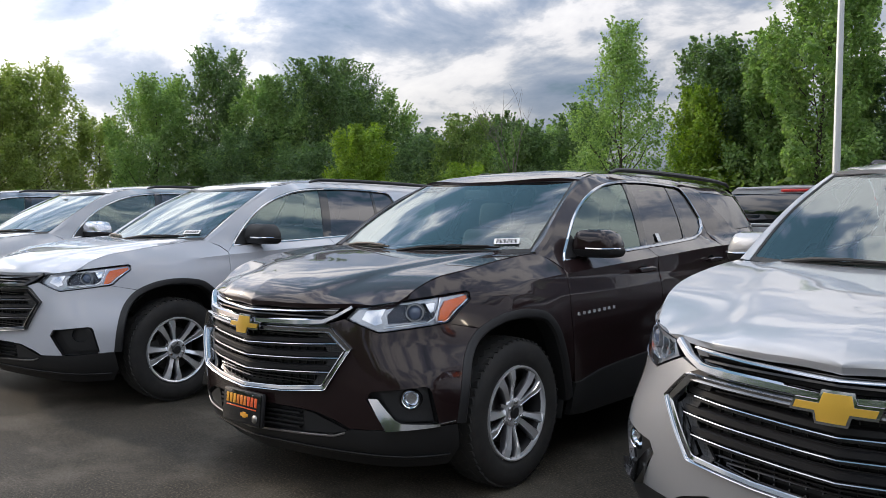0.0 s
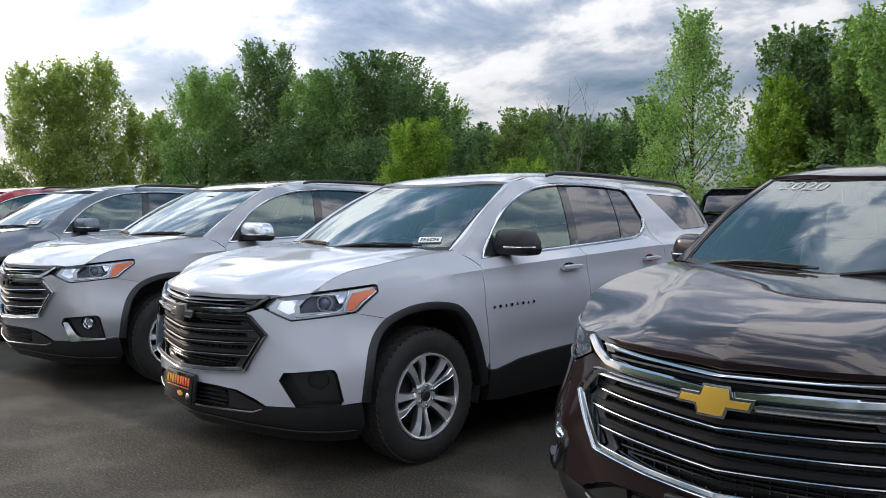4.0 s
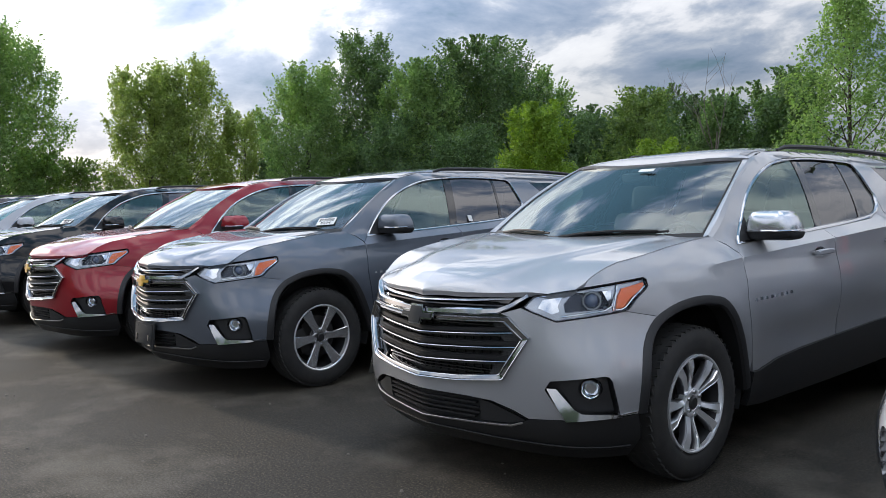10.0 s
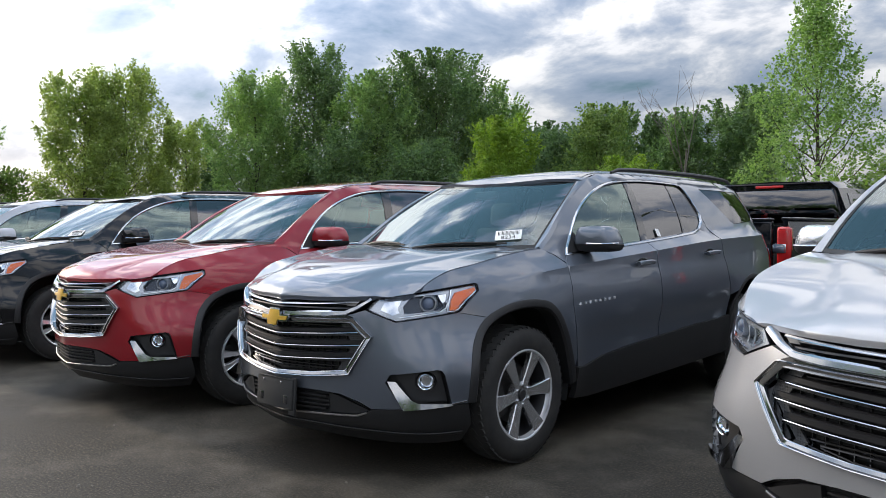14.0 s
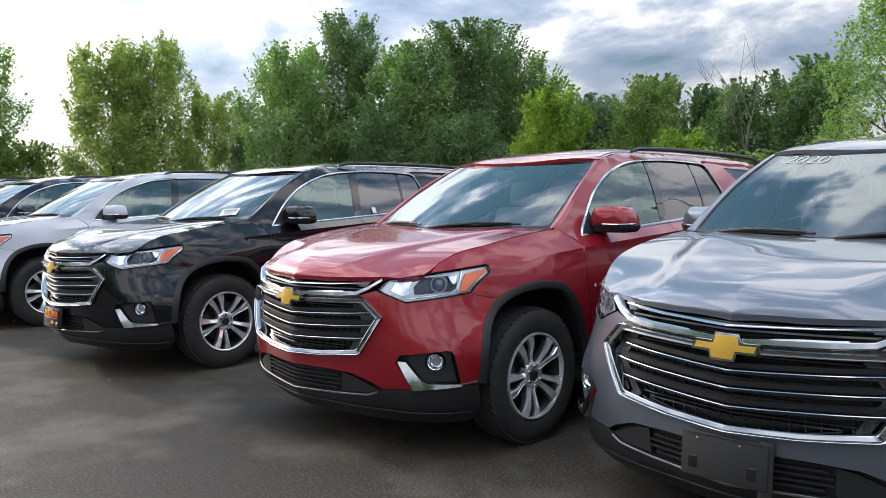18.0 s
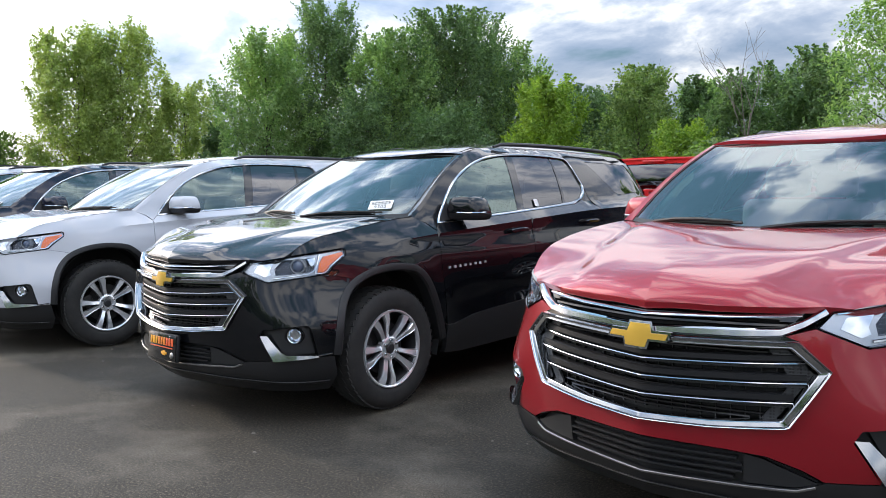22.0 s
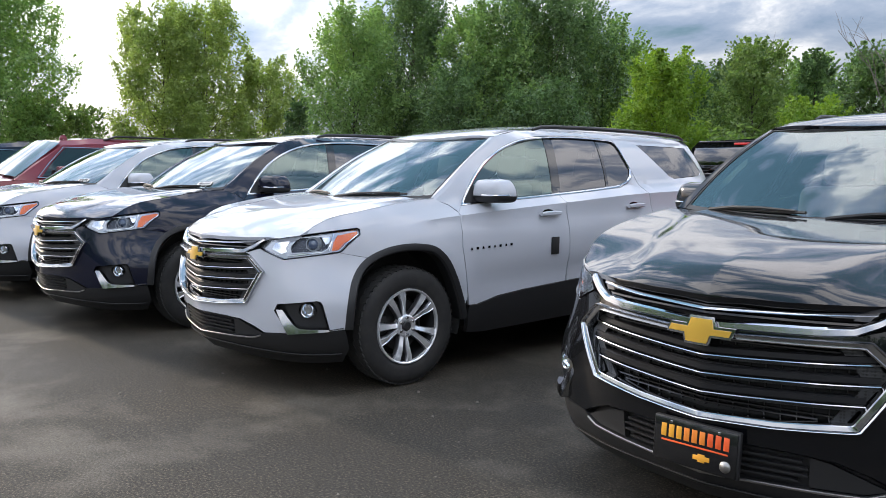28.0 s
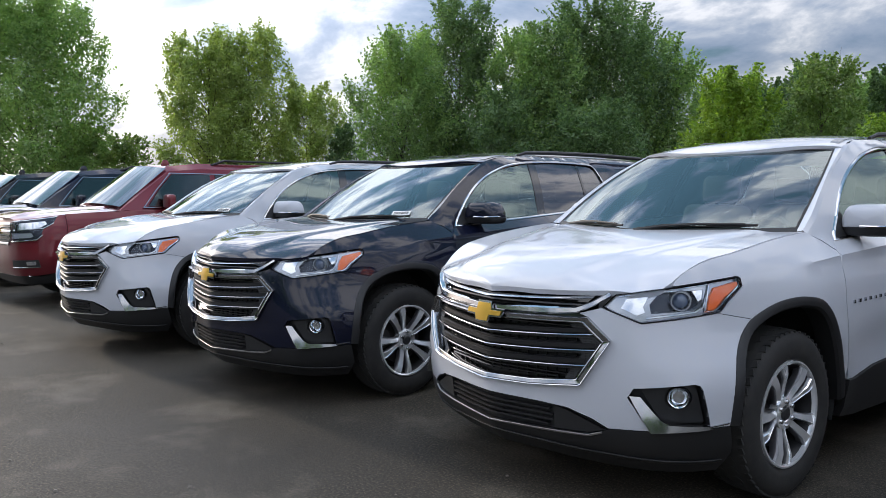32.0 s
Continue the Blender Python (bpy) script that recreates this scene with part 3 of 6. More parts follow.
def hood_shape():
    rows, cols, verts = 44, 81, []
    u = np.linspace(-1, 1, cols)
    for s in np.r_[np.linspace(.004, .62, 18), np.linspace(.65, 1.86, 26)]:
        e = wall(s, EDGE(s) + .004)
        back = max(0, (s - .9) / .96) ** 2 * .20
        y = e[1] - back * (1 - u ** 2)
        x = u * (e[0] - .002)
        crown = SPINE(y)
        z = crown + (e[2] - crown) * np.abs(u) ** 3.2
        ridge = .36 + .30 * np.clip((y + .9) / 1.1, 0, 1)
        rise = 1 / (1 + np.exp((np.abs(x) - ridge) / .016))
        z = z + (.016 * rise - .005) * np.clip(min(1, (s - .1) / .5), 0, 1) * (1 - np.abs(u) ** 8)
        # a ridge down the middle of the nose
        z = z + (.016 - .07 * np.abs(x)).clip(0) * np.clip((-.62 - y) / .25, 0, 1) * np.clip(s / .2, 0, 1)
        verts += list(np.stack([x, y, z], -1))
    # the front edge turns down
    faces = grid_faces(rows, cols)
    left, right = [r * cols for r in range(rows)], [r * cols + cols - 1 for r in range(rows)]
    for line in (left, right):
        base = len(verts)
        verts += [verts[i] - np.array((math.copysign(.006, verts[i][0]) if abs(verts[i][0]) > .1 else 0, -.006 if verts[i][1] < -.7 else 0, .022)) for i in line]
        faces += [(line[k], line[k + 1], base + k + 1, base + k) for k in range(rows - 1)]
    return verts, faces


def screen_point(u, v):
    """Windscreen: u across from -1 to 1, v up from 0 to 1."""
    x0, y0, z0 = .80 * u, .02 + .30 * u * u, 1.186 + .026 * u * u
    x1, y1, z1 = .642 * u, .88 + .12 * u * u, 1.652 - .004 * u * u
    k = .018 * np.sin(np.pi * v)
    return np.stack([x0 + (x1 - x0) * v + .02 * u * np.sin(np.pi * v), y0 + (y1 - y0) * v - k * .5, z0 + (z1 - z0) * v + k], -1)


def screen_shape(us, vs, off=0.0):
    uu, vv = np.meshgrid(us, vs)
    p = screen_point(uu.ravel(), vv.ravel())
    p[:, 1] -= off * .5
    p[:, 2] += off * .86
    return p, grid_faces(len(vs), len(us))


PILLAR = hermite([0, .12, .35, .6, .8, 1.0], [.30, .40, .60, .80, .95, 1.12])
PILLAR_Z = hermite([0, .12, .35, .6, .8, 1.0], [1.205, 1.262, 1.410, 1.540, 1.610, 1.682])


def pillar_shape():
    rows = []
    for v in np.linspace(0, 1, 20):
        a, b = screen_point(.985, v), flank(PILLAR(v), PILLAR_Z(v))
        mid = (a + b) / 2 + np.array((.012, -.016, .012)) * (1 - .4 * v)
        rows.append([a - np.array((.0, -.005, .01)), a + np.array((.002, -.004, .004)), mid * .6 + a * .4, mid, mid * .55 + b * .45, b])
    return np.concatenate(rows), grid_faces(20, 6)


ROOF_EDGE = hermite([1.0, 1.12, 1.30, 1.6, 2.2, 3.2, 3.95], [1.655, 1.686, 1.716, 1.732, 1.738, 1.736, 1.722])
ROOF_TOP = hermite([.85, .95, 1.2, 1.6, 2.2, 3.0, 4.0], [1.650, 1.682, 1.730, 1.778, 1.808, 1.808, 1.772])


def roof_shape():
    us, verts = np.linspace(-1, 1, 25), []
    ys = np.r_[np.linspace(0, 1, 30)]
    for k in ys:
        y_side = 1.02 + (3.86 - 1.02) * k
        e = flank(y_side, ROOF_EDGE(y_side))
        front = -.176 * (1 - k) ** 2
        y = y_side + front * (1 - us ** 2) + .05 * k ** 4 * (1 - us ** 2)
        z = e[2] + (ROOF_TOP(y) - e[2]) * (1 - np.abs(us) ** 2.6)
        verts += list(np.stack([us * e[0], y, z], -1))
    # the front edge turns down on to the glass
    lip = [v + np.array((0, .006, -.022)) for v in verts[:25]]
    return lip + verts, grid_faces(len(ys) + 1, 25)


def line_text(kit, parent):
    """Eight small raised marks in a row on the door."""
    for i in range(8):
        y = .520 + i * .053
        z = .873 + .016 * i / 7
        w, h = .019, .017
        cut = [[(-.5, -.5), (.5, -.5), (.2, .5), (-.2, .5)], [(-.5, -.5), (.5, -.5), (.5, .5), (-.5, .5)]][i % 2]
        kit.add("badge_mark", sheet([(y + a * w, z + b * h) for a, b in cut], step=.02, lift=flank, out=.006, fold=.008), "badge", parent, both=True, tag="badge")


def wheel_parts(kit, style):
    """Front and rear wheels of one style: 'five' twin spokes or 'six' broad spokes."""
    prof = [(-.105, .246), (-.118, .275), (-.122, .32), (-.116, .352), (-.098, .376), (-.065, .386), (0, .389), (.065, .386), (.098, .376), (.116, .352), (.122, .32), (.119, .283), (.114, .262), (.10, .246)]
    tyre = mesh_from("tyre", *lathe(prof, 72), sharp=60)
    lugs = []
    for k in range(54):
        for side, off in ((1, 0), (-1, .5)):
            a = 2 * math.pi * (k + off) / 54
            t = Matrix.Rotation(a, 4, "X") @ Matrix.Translation((side * .080, 0, .3775)) @ Matrix.Rotation(side * .3, 4, "Z")
            lugs.append(block((.044, .030, .010), bevel=0, turn=t))
    for k in range(40):
        for x in (-.032, .032):
            t = Matrix.Rotation(2 * math.pi * (k + (x > 0) * .5) / 40, 4, "X") @ Matrix.Translation((x, 0, .3842)) @ Matrix.Rotation(.5, 4, "Z")
            lugs.append(block((.03, .045, .010), bevel=0, turn=t))
    tread = mesh_from("tread", *join(*lugs), smooth=False)
    wide = .256 if style == "six" else .243
    barrel = mesh_from("barrel", *lathe([(-.10, .232), (-.06, .205), (.02, .205), (.085, .222 if style == "five" else .240), (.108, wide - .004), (.112, wide), (.104, wide + .004)], 60), sharp=50)
    lip = mesh_from("rim", *lathe([(.084, wide - .018), (.100, wide - .012), (.112, wide - .010), (.116, wide - .004), (.115, wide + .003), (.100, wide + .006)], 60), sharp=40)
    spokes, bodies = [], []
    if style == "five":
        for k in range(5):
            for side in (-1, 1):
                # a machined face on a grey painted blade; the inner blade of each pair is the slimmer one
                path = [(.040, side * .016), (.085, side * .020), (.13, side * .029), (.180, side * .042), (.238, side * .054)]
                wide_by = (.016, .0155, .0165, .021, .030) if side > 0 else (.015, .014, .015, .019, .027)
                m = Matrix.Rotation(2 * math.pi * k / 5 + .1, 4, "X")
                for body in (False, True):
                    verts = []
                    for (r, off), w, x in zip(path, wide_by, (.074, .084, .098, .112, .108)):
                        edge = ((-.045, -1.0), (-.012, -1.25), (-.0055, -1.04), (-.0055, 1.04), (-.012, 1.25), (-.045, 1.0)) if body else \
                            ((-.008, -.96), (-.002, -.96), (.0045 * side, -.80), (-.0045 * side, .80), (-.002, .96), (-.008, .96))
                        for dx, dw in edge:
                            verts.append((x + dx, off + dw * w, r))
                    faces = grid_faces(5, 6, True) + [tuple(range(24, 30))]
                    (bodies if body else spokes).append(([m @ Vector(v) for v in verts], faces))
    else:
        for k in range(6):
            verts = []
            for r, w, x in ((.04, .026, .092), (.09, .027, .096), (.16, .034, .105), (.225, .044, .112), (.262, .053, .114)):
                for dx, dw in ((-.04, -.8), (-.005, -1), (0, -.88), (-.003, .88), (-.008, 1), (-.04, .8)):
                    verts.append((x + dx, dw * w, r))
            m = Matrix.Rotation(2 * math.pi * k / 6 + .25, 4, "X")
            spokes.append(([m @ Vector(v) for v in verts], grid_faces(5, 6, True) + [tuple(range(24, 30))]))
    spoke_meshes = [mesh_from("spoke", *sp, sharp=25) for sp in spokes]
    body_meshes = [mesh_from("spoke_body", *sp, sharp=40) for sp in bodies]
    for me in spoke_meshes + body_meshes:
        me.materials.append(None)
    hub = mesh_from("hub_cap", *join(lathe([(.05, .078), (.088, .074), (.092, .066), (.090, .040), (.084, .034), (.084, .001)], 32)), sharp=30)
    nuts = []
    for k in range(6):
        a = 2 * math.pi * k / 6 + .2
        v, f = lathe([(.082, .0125), (.098, .0115), (.103, .007), (.103, .0005)], 10)
        nuts.append(([(p[0], p[1] + .056 * math.cos(a), p[2] + .056 * math.sin(a)) for p in v], f))
    nut_meshes = [mesh_from("wheel_nut", *nn, sharp=40) for nn in nuts]
    for me in nut_meshes:
        me.materials.append(None)
    cap = mesh_from("centre_cap", *lathe([(.078, .034), (.094, .032), (.098, .026), (.099, .001)], 28), sharp=30)
    disc = mesh_from("brake_disc", *lathe([(.0, .06), (.0, .165), (.012, .168), (.024, .165), (.024, .07), (.05, .065), (.05, .001)], 40), sharp=30)
    drum = mesh_from("backing", *lathe([(-.09, .23), (-.04, .21), (-.035, .001)], 32))
    caliper = block((.06, .09, .20), (.02, -.135, .03), .018)
    for y in (0, 3.071):
        for flip in (False, True):
            at = (FLIP if flip else Matrix.Identity(4)) @ Matrix.Translation((.828, y + .015, .389)) @ Matrix.Rotation(.35 + y + .8 * flip, 4, "X")
            w = kit.add("wheel", barrel, "barrel_" + style, at=at)
            kit.add("tyre", tyre, "rubber", w, at=at)
            kit.add("tread", tread, "rubber", w, at=at)
            for me in spoke_meshes:
                kit.add("spoke", me, "alloy", w, at=at)
            for me in body_meshes:
                kit.add("spoke_body", me, "blade", w, at=at)
            kit.add("rim", lip, "rim", w, at=at)
            kit.add("hub_cap", hub, "alloy", w, at=at)
            kit.add("centre_cap", cap, "nut", w, at=at)
            for me in nut_meshes:
                kit.add("wheel_nut", me, "lug", w, at=at)
            kit.add("brake_disc", disc, "disc", w, at=at)
            kit.add("backing", drum, "liner", w, at=at)
            kit.add("caliper", caliper, "disc", w, at=at)


def crossover(style="five"):
    kit = Kit()
    rim = smooth_line(FRONT_ARCH, 44)
    split = int(np.argmax(rim[:, 1] > .848))
    arch_arc = to_arc(rim[:split - 1:-1])
    g = .0025
    # front bumper with the grille opening and lamp cut-outs
    half = [(0, .472), (.30, .472), (.440, .466), (.555, .432), (.628, .397), (.80, .404), (1.03, .418), (1.10, .424)]
    joint = to_arc([(rim[split - 1] + rim[split]) / 2])[0]
    half += to_arc(rim[:split]) + [(joint[0] - .001, joint[1] - .0012)]
    half += [(1.087, .8875), (.752, .8455), (.5855, .9075), (.49, .880), (.12, .866), (0, .865)]
    kit.add("bumper", sheet(both_halves(half), [HEX_OUT, FOG, [(-a, b) for a, b in FOG]], .045, skin), "paint")
    # fenders
    fender = [(1.089, .8895), (1.108, .8945), (1.151, .9365), (1.2305, .9970), (1.2295, 1.0310), (1.212, 1.0405), (1.071, 1.0245), (.89, 1.0030)]
    fender += [(float(s), float(EDGE(s))) for s in (.91, .93, .96, 1.02, 1.1, 1.2, 1.3, 1.5, 1.7, 1.86)]
    fender += to_arc([(.40, 1.165), (.445, 1.12), (.44, .89), (.505, .545)]) + arch_arc + [(joint[0] + .001, joint[1] + .0012)]
    kit.add("fender", sheet(fender, (), .045, skin, creases=[to_arc(c) for c in CREASES]), "paint", both=True)
    kit.add("hood", hood_shape(), "paint", sharp=60)
    # doors
    front = [(.449, 1.118), (.445, .89), (.516, .535), (.528, .486), (.60, .482), (.70, .503), (.80, .526), (1.05, .552), (1.505, .582), (1.515, .8), (1.50, 1.236), (1.22, 1.209), (.505, 1.163)]
    rear = [(1.521, .583), (2.10, .615), (2.50, .628), (2.61, .64), (2.635, .70), (2.66, .80), (2.62, .98), (2.575, 1.15), (2.525, 1.33), (2.50, 1.40), (2.40, 1.321), (2.28, 1.288), (1.75, 1.246), (1.506, 1.237), (1.521, .8)]
    d1 = kit.add("front_door", sheet(front, (), .05, flank, creases=CREASES), "paint", both=True)
    d2 = kit.add("rear_door", sheet(rear, (), .05, flank, creases=CREASES), "paint", both=True)
    # pillars, roof sides and rear quarter in one pressing
    dglass = [(2.73, 1.655), (3.58, 1.655), (3.72, 1.43), (3.62, 1.395), (3.10, 1.365), (3.03, 1.385)]
    side = [(2.505, 1.41), (2.53, 1.335), (2.58, 1.15), (2.625, .98), (2.672, .80)] + list(reversed(arch(3.09, .435, .495, 5, 130, 16)))
    side += [(3.60, .49), (3.84, .50), (3.93, .75), (3.94, 1.0), (3.90, 1.25), (3.84, 1.5), (3.79, 1.724), (3.2, 1.736), (2.2, 1.738), (1.6, 1.732), (1.30, 1.716)]
    side += [(float(PILLAR(v)), float(PILLAR_Z(v))) for v in (1, .9, .8, .6, .45, .35, .22, .12, 0)]
    side += [(.405, 1.170), (.452, 1.124), (.506, 1.168)] + [tuple(p) for p in inward(DLO, -.004)[1:29]]
    quarter = kit.add("body_side", sheet(side, [dglass], .05, flank, creases=CREASES), "paint", both=True)
    kit.add("pillar", pillar_shape(), "paint", both=True)
    kit.add("roof", roof_shape(), "paint", sharp=60)
    s0, s1 = float(s_of(3.94)), S_END
    kit.add("tailgate", sheet([(s0, .45), (s1, .45), (s1, 1.19), (s0, 1.19)], (), .07, skin), "paint", both=True)
    kit.add("rear_window", sheet([(s0 - .03, 1.20), (s1, 1.20), (s1, 1.72), (s0 - .15, 1.72)], (), .07, skin), "privacy", both=True)
    kit.add("tail_lamp", sheet([(float(s_of(3.66)), 1.15), (float(s_of(3.97)), 1.14), (float(s_of(3.98)), .92), (float(s_of(3.86)), .93), (float(s_of(3.76)), 1.05)], (), .04, skin, .006, .02), "tail", both=True)
    # windows
    inner = [tuple(p) for p in inward(DLO, .012)]
    fg = [inner[0]] + [p for p in inner[1:] if p[0] < 1.50 and p[1] > 1.25] + [(1.545, 1.672), (1.455, 1.238), (1.22, 1.225)]
    rg = [(1.545, 1.246), (1.64, 1.682), (1.70, 1.680), (2.05, 1.686), (2.185, 1.684), (2.115, 1.292), (1.75, 1.262)]
    qg = [(2.145, 1.296), (2.212, 1.683), (2.33, 1.677), (2.425, 1.650), (2.482, 1.44), (2.458, 1.385), (2.39, 1.337), (2.28, 1.305)]
    kit.add("window_surround", sheet([tuple(p) for p in inward(DLO, .004)], [[tuple(p) for p in inward(q, .001)] for q in (fg, rg, qg)], .05, flank, -.006, .01), "gloss", both=True)
    kit.add("door_glass", sheet(fg, (), .09, flank, -.010, 0), "side_glass", d1, both=True)
    kit.add("door_glass", sheet(rg, (), .09, flank, -.010, 0), "privacy", d2, both=True)
    kit.add("quarter_glass", sheet(qg, (), .09, flank, -.010, 0), "privacy", d2, both=True)
    kit.add("rear_side_glass", sheet([tuple(p) for p in inward(dglass, .004)], (), .09, flank, -.004, .01), "privacy", quarter, both=True)
    kit.add("window_trim", ring(inward(DLO, -.003), inward(DLO, .017), flank, [(0, -.004), (.15, .006), (.5, .010), (.85, .006), (1, -.006)], 200), "trim", both=True, label="bright window trim")
    # windscreen with its dark border, wipers and cowl
    kit.add("windscreen", screen_shape(np.linspace(-.975, .975, 31), np.linspace(.02, .985, 17)), "glass")
    border = join(*[screen_shape(u, v, .003) for u, v in ((np.linspace(-.99, -.970, 3), np.linspace(0, 1, 17)), (np.linspace(.970, .99, 3), np.linspace(0, 1, 17)),
                                                         (np.linspace(-.970, .970, 31), np.linspace(.986, 1, 2)), (np.linspace(-.970, .970, 31), np.linspace(0, .04, 2)))])
    kit.add("windscreen_border", border, "seal")
    uu = np.linspace(-1, 1, 31)
    cowl = np.concatenate([np.stack([.80 * uu, -.02 + .26 * uu ** 2 + k, 1.165 + .03 * uu ** 2 + h], -1) for k, h in ((-.10, -.03), (-.02, .0), (.08, .015))])
    kit.add("cowl", (cowl, grid_faces(3, 31)), "plastic")
    for x0, x1, y1 in ((.02, .58, .16), (-.60, -.12, .10)):
        a, b = screen_point(x0 / .80, .022), screen_point(x1 / .80, .055)
        up = np.array((0, -.010, .017))
        wip = kit.add("wiper", tube([a + up * .4 + (b - a) * 0, a + up * 1.3 + (b - a) * .3, a + up * 1.5 + (b - a) * .6, b + up], [.010, .010, .008, .006], 6), "seal")
        kit.add("wiper_blade", tube([a + up * .6 + (b - a) * k for k in (.15, .5, .85, 1.1)], .007, 5), "seal", wip)
    # lower cladding, sills and arches
    chin = both_halves([(0, .334), (.34, .347), (.548, .358), (.632, .393), (.80, .400), (1.03, .414), (1.13, .420), (1.16, .30), (1.14, .205), (.9, .20), (.6, .20), (.3, .215), (0, .22)])
    kit.add("lower_valance", sheet(chin, (), .05, skin, .0, .03), "plastic")
    kit.add("valance_lip", band([(-1.12, .262), (-.9, .262), (-.6, .272), (-.3, .280), (0, .282), (.3, .280), (.6, .272), (.9, .262), (1.12, .262)], .008, skin, .010, .012), "plastic")
    kit.add("valance_strip", band([(-.60, .375), (-.54, .355), (-.34, .346), (0, .332), (.34, .346), (.54, .355), (.60, .375)], .005, skin, .006), "strip", tag="strip")
    sill = [(.522, .482), (.60, .478), (.70, .499), (.80, .522), (1.05, .548), (1.5, .578), (2.10, .611), (2.50, .624), (2.64, .638), (2.655, .45), (2.67, .36), (2.6, .335), (1.6, .300), (.7, .272), (.54, .285), (.515, .40)]
    kit.add("sill_cladding", sheet(sill, (), .06, flank, .012, .04), "plastic", both=True)
    for cy in (.02, 3.09):
        if cy < 1:
            lines = [arch_at(i) for i in (-.004, -.004, .010, .036, .046, .046)]
        else:
            lines = [np.array(arch(cy, .440 - i, .500 - i, -3 - i * 200, 184, 40)) for i in (0, 0, .014, .034, .044, .044)]
        rows = [flank(*q.T, o) for q, o in zip(lines, (-.012, .004, .008, .006, -.006, -.09))]
        kit.add("arch_trim", (np.concatenate(rows), grid_faces(6, 40)), "plastic", both=True)
        t = np.radians(np.linspace(-20, 200, 30))
        tunnel = np.concatenate([np.stack([np.full(30, x), cy + .46 * np.cos(t), .44 + .46 * np.sin(t)], -1) for x in (.92, .60)])
        kit.add("wheel_well", (tunnel, grid_faces(2, 30)), "liner", both=True)
        kit.add("well_wall", block((.02, .9, .8), (.60, cy, .60), 0), "liner", both=True)
    kit.add("underbody", block((1.2, 4.4, .12), (0, 1.6, .30), .03), "liner")
    rear_low = [(float(s_of(3.60)), .485), (S_END, .445), (S_END, .25), (float(s_of(3.6)), .25)]
    kit.add("rear_valance", sheet(rear_low, (), .08, skin, 0, .03), "plastic", both=True)
    # grille
    gr = kit.add("grille_backing", sheet([tuple(p) for p in inward(HEX_IN, -.012)], (), .08, skin, -.055, 0), "liner")
    kit.add("grille_frame", ring(HEX_OUT, HEX_IN, skin, [(0, -.01), (.02, .018), (.10, .024), (.20, .022), (.28, .010), (.74, .006), (.82, .014), (.94, .012), (1, -.005), (1, -.05)], 220), "trim_grille", gr, label="bright six-sided grille surround", sharp=50)
    for z0, end, rise in ((.762, .560, .030), (.697, .562, .028), (.630, .522, .026)):
        pts = [(x * end, z0 + rise * abs(x) ** 1.2) for x in (-1, -.75, -.5, -.25, 0, .25, .5, .75, 1)]
        kit.add("grille_bar", band([(x, z + .017) for x, z in pts], .0145, lambda s, z, o=0.0, c=z0 + .02: skin(s, z, o - (np.asarray(z) - c) * .10), -.016, .030), "slat", gr)
        kit.add("bright_strip", band(pts, .0026, lambda s, z, o=0.0, c=z0 + .010: skin(s, z, o - (np.asarray(z) - c) * .5), -.004, .014), "trim_bar", gr)
        kit.add("lower_lip", band([(x, z - .011) for x, z in pts], .006, skin, -.020, .020), "grid", gr)
    for k in range(-9, 10):
        s = k * .052
        top, bot = (.82, .575) if abs(s) < .46 else (.80, .62)
        p = skin(np.array([s - .002, s + .002, s + .002, s - .002] * 2), np.array([bot, bot, top, top] * 2), np.array([-.054] * 4 + [-.038] * 4))
        kit.add("grille_fin", (p, [(0, 1, 2, 3), (7, 6, 5, 4), (0, 4, 5, 1), (1, 5, 6, 2), (2, 6, 7, 3), (3, 7, 4, 0)]), "grille_dark", gr, smooth=False)
    for zc in (.818, .735, .722, .670, .657, .606, .590):
        w = .44 if zc > .6 else .38
        kit.add("louvre", band([(-w, zc), (0, zc - .004), (w, zc)], .0045, skin, -.034, .012), "grille_dark", gr)
    for a in (1, -1):
        kit.add("perforated_corner", sheet([(a * .44, .83), (a * .497, .835), (a * .585, .757), (a * .468, .594), (a * .42, .592), (a * .50, .70), (a * .50, .752)], (), .03, skin, -.022, .01), "grid", gr)
    up = kit.add("upper_grille_backing", sheet(both_halves([(0, .95), (.30, .960), (.60, .972), (.62, .955), (.50, .885), (.12, .868), (0, .868)]), (), .06, skin, -.05, 0), "liner")
    for z0 in (.905, .928):
        kit.add("louvre", band([(-.50, z0 + .008), (0, z0), (.50, z0 + .008)], .006, skin, -.02, .02), "grille_dark", up)
    kit.add("bright_strip", band([(-.545, .950), (-.30, .935), (0, .924), (.30, .935), (.545, .950)], .0050, lambda s, z, o=0.0: skin(s, z, o - (np.asarray(z) - .934) * 1.0), .002, .016), "trim_bar", up)
    kit.add("upper_filler", sheet(both_halves([(0, .872), (.14, .874), (.36, .882), (.475, .886), (.530, .8665), (.12, .855), (0, .854)]), (), .05, skin, .004, .01), "grille_dark", up)
    for a in (1, -1):
        kit.add("wing_bar", band([(a * .02, .872), (a * .14, .876), (a * .36, .884), (a * .475, .893), (a * .545, .922), (a * .622, .966)], [.014, .015, .016, .016, .013, .010], skin, .012, .03), "trim_grille", up, label="bright bar from emblem to lamp")
        kit.add("slot_end", sheet([(a * .47, .925), (a * .50, .955), (a * .555, .957), (a * .52, .925)], (), .04, skin, -.018, .01), "grille_dark", up)
    # emblem: a wide cross with slanted ends
    em = [(-.100, .862), (-.042, .862), (-.034, .890), (.040, .890), (.046, .862), (.104, .862), (.092, .828), (.036, .828), (.028, .802), (-.046, .802), (-.052, .828), (-.112, .828)]
    em = [(1.16 * x, .848 + 1.14 * (z - .846)) for x, z in em]
